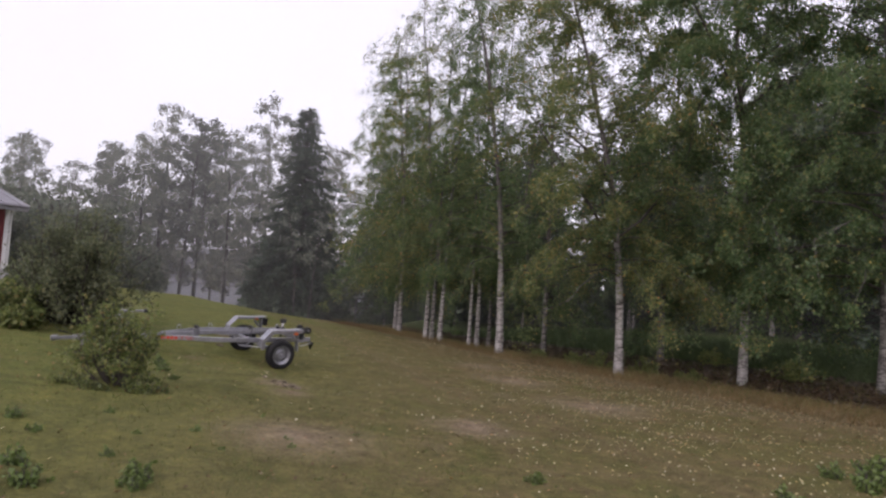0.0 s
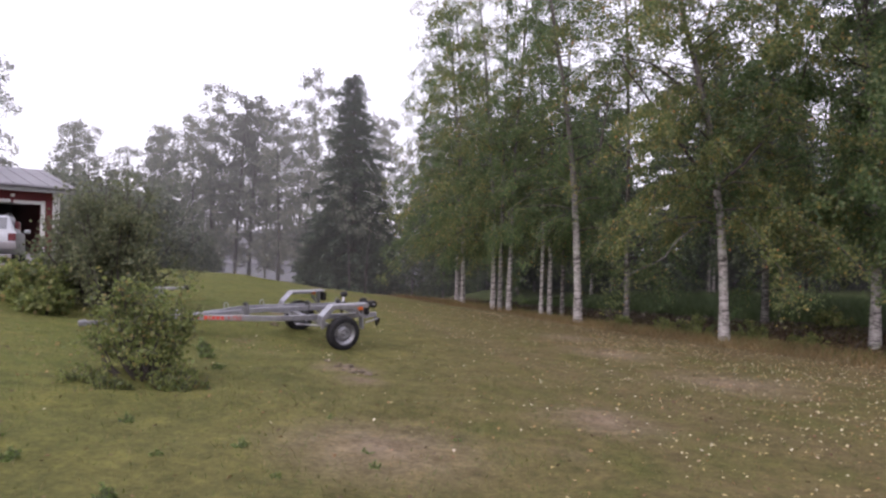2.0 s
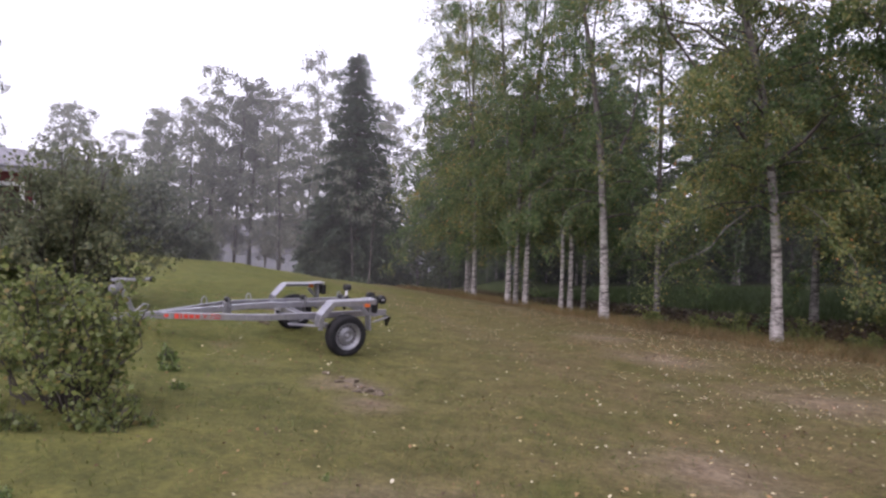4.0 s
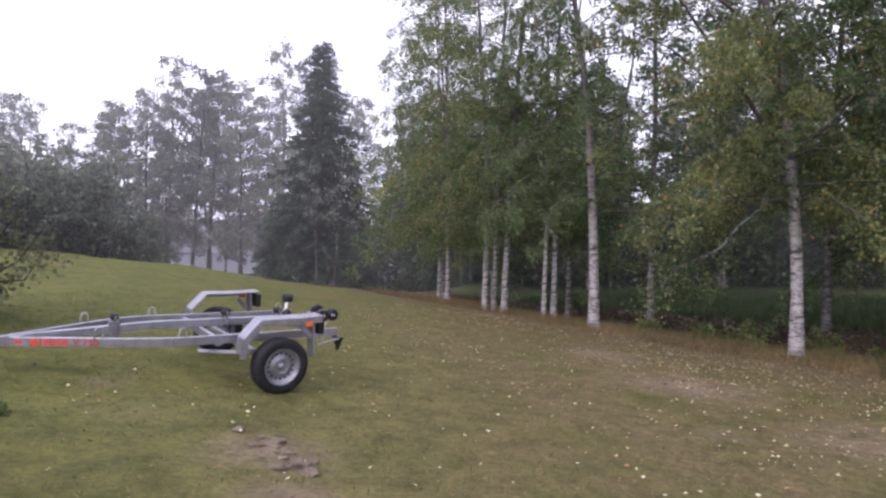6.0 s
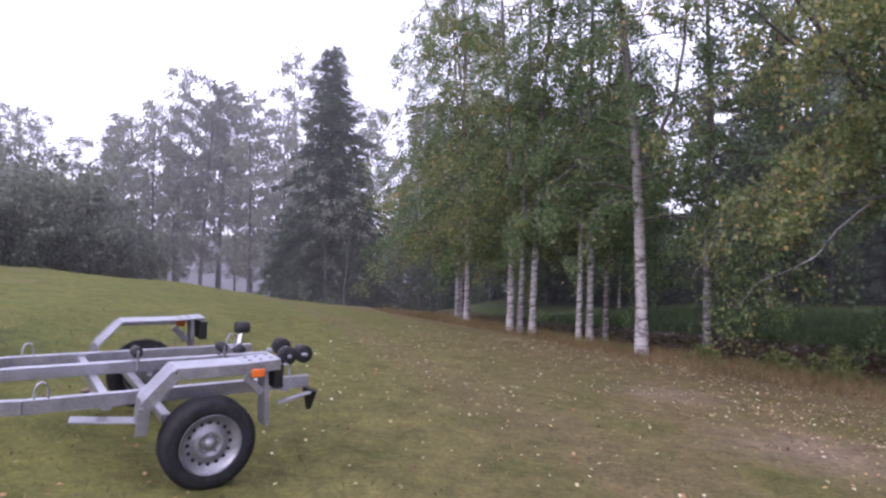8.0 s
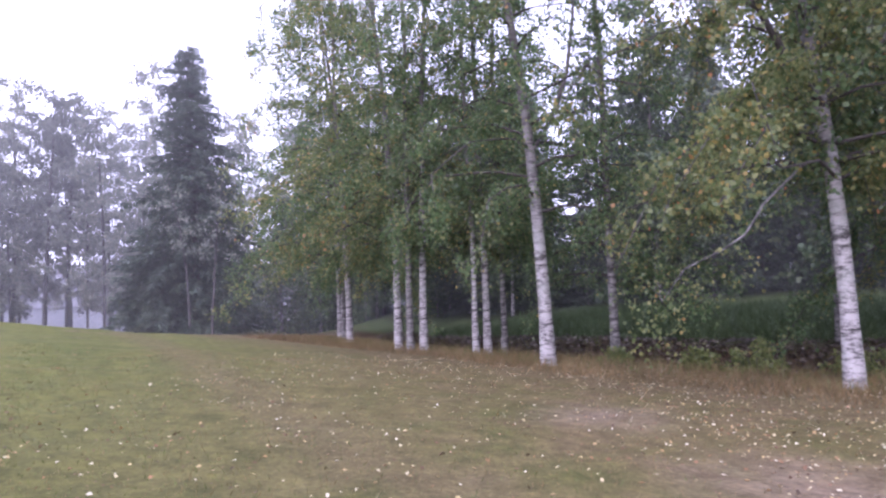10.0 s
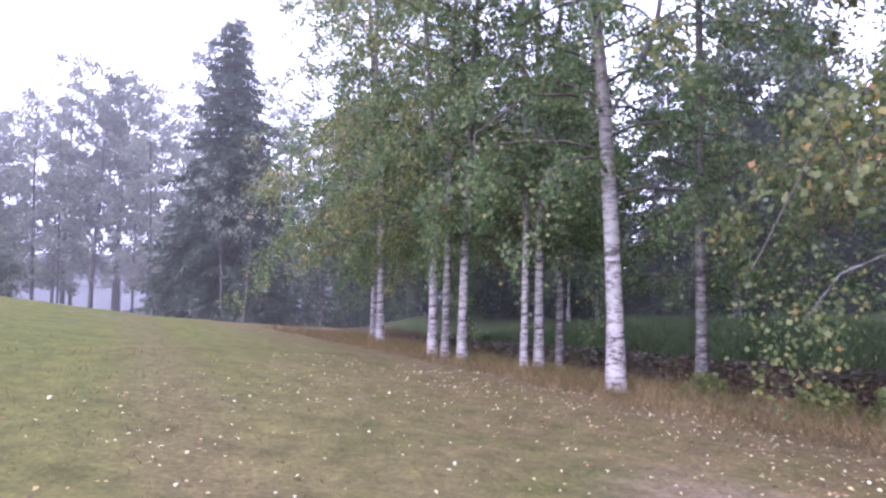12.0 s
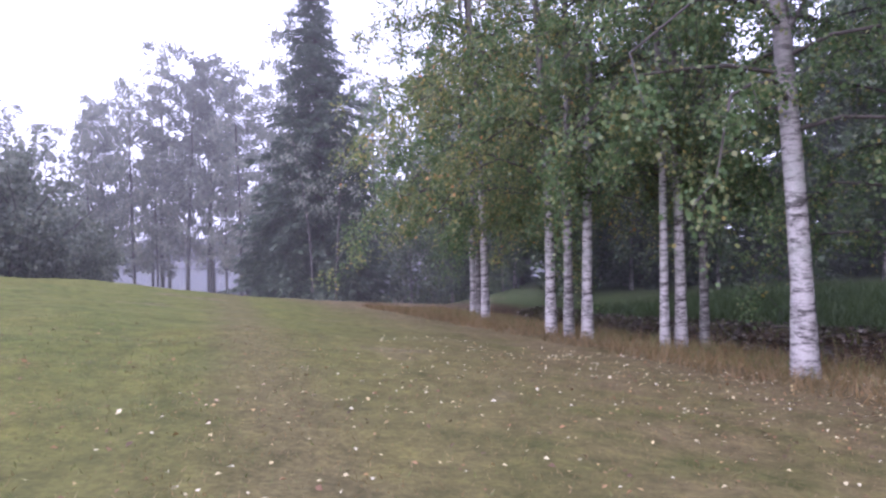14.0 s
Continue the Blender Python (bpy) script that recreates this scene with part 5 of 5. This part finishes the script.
tagged(part("ditch_litter", mesh_from("ditch_litter", *litter_arrays(strip(9000, 1.7, 4.2, -11, 16), 0.1, 0.03), DITCH)), "brown dead leaves and bark lying in the ditch", "litter", kind="stuff")
sticks = []
for px, py in strip(90, 1.6, 4.2, -10, 15):
    a, ln = turf_rng.uniform(0, 6.28), turf_rng.uniform(0.3, 1.0)
    q = (px + ln * math.cos(a), py + ln * math.sin(a))
    m_ = ((px + q[0]) / 2, (py + q[1]) / 2)
    sticks.append(tube_arrays([(px, py, ground_at(px, py) + 0.03), (*m_, ground_at(*m_) + 0.07), (*q, ground_at(*q) + 0.03)], [0.018, 0.015, 0.008], 5))
tagged(part("dead_sticks", mesh_from("dead_sticks", *joined(sticks), TWIG, True)), "dead sticks lying in the ditch", "sticks", kind="stuff")


weed_meshes = [shrub(300 + k, 0.27, 0.32, 16, 7, 0.04, WEED, power=1.0) for k in range(3)]
for k, (x, y, sc) in enumerate(((-1.4, 2.42, 1.0), (-1.33, 2.3, 0.8), (-1.97, 1.96, 0.9), (-2.35, 2.25, 0.9), (-1.5, 1.3, 0.9), (-2.2, 1.7, 1.0), (-2.75, 2.3, 0.9), (-1.9, 1.4, 0.9), (-2.0, 2.9, 0.55), (-2.9, 3.1, 0.6),
                               (5.75, 6.2, 1.5), (5.4, 5.6, 1.4), (5.2, 6.05, 1.1), (4.2, 4.75, 0.9), (6.2, 6.6, 1.3), (5.9, 5.9, 1.2), (1.68, 4.15, 0.7), (-0.8, 4.1, 0.4), (-1.8, 4.0, 0.5), (-0.95, 4.35, 0.35), (-2.2, 3.6, 0.4),
                               (-1.3, 3.6, 0.4), (-0.4, 5.1, 0.35), (-2.9, 4.2, 0.5), (-3.3, 3.3, 0.7), (-3.5, 2.5, 0.8), (-1.6, 5.2, 0.35), (-0.2, 3.2, 0.35), (-4.2, 7.3, 0.8), (-4.5, 7.7, 0.9), (-3.6, 6.6, 0.6))):
    plant_tree("weed", weed_meshes[k % 3], x, y, "bright green leafy weed in the lawn", "weed", "weeds in the lawn", 70.0 * k, sc)
for k, (x, y, hh, ww) in enumerate(((3.9, 19.6, 0.7, 1.1), (3.2, 20.3, 0.5, 0.9), (5.4, 19.2, 0.8, 1.2), (6.6, 18.6, 0.5, 1.0), (9.2, 17.2, 0.6, 1.4), (2.0, 21.6, 0.45, 0.7), (7.6, 19.6, 0.6, 1.1))):
    plant_tree("bush", shrub(400 + k, hh, ww, 20, 16, 0.075, BUSH_LEAF), x, y, "small green bush beside the ditch", "bush", "bushes beside the ditch")
SOIL = plain("grey_brown_soil", (0.11, 0.085, 0.058), (0.22, 0.18, 0.13), 9, 0.95, relief=0.9, fine=50)
for k, (x, y, r) in enumerate(((-2.55, 8.2, 0.09), (-2.42, 8.05, 0.06), (-2.65, 8.08, 0.05), (-2.2, 7.75, 0.1), (-2.08, 7.68, 0.07), (-2.28, 7.62, 0.05), (-5.2, 11.1, 0.09), (-5.08, 11.02, 0.05), (-2.9, 8.3, 0.05), (-2.35, 7.9, 0.035), (-2.5, 7.85, 0.03), (-2.15, 7.9, 0.04), (-2.7, 8.25, 0.035), (-2.0, 7.8, 0.03))):
    bm = bmesh.new()
    bmesh.ops.create_icosphere(bm, subdivisions=3, radius=r)
    for v in bm.verts:
        v.co *= 0.8 + 0.7 * noise.noise(v.co * 16 + Vector((k * 3.1, 0, 0))) + 0.6 * noise.noise(v.co * 55)
        v.co.z *= 0.42
    t = part("soil_clod", from_bm("soil_clod", bm, SOIL, True), m=pose(x, y, ground_at(x, y) + 0.008, 0, 0, 40 * k))
    tagged(t, "crumbling clod of grey-brown soil on the lawn", "soil clod", "soil clods on the lawn")
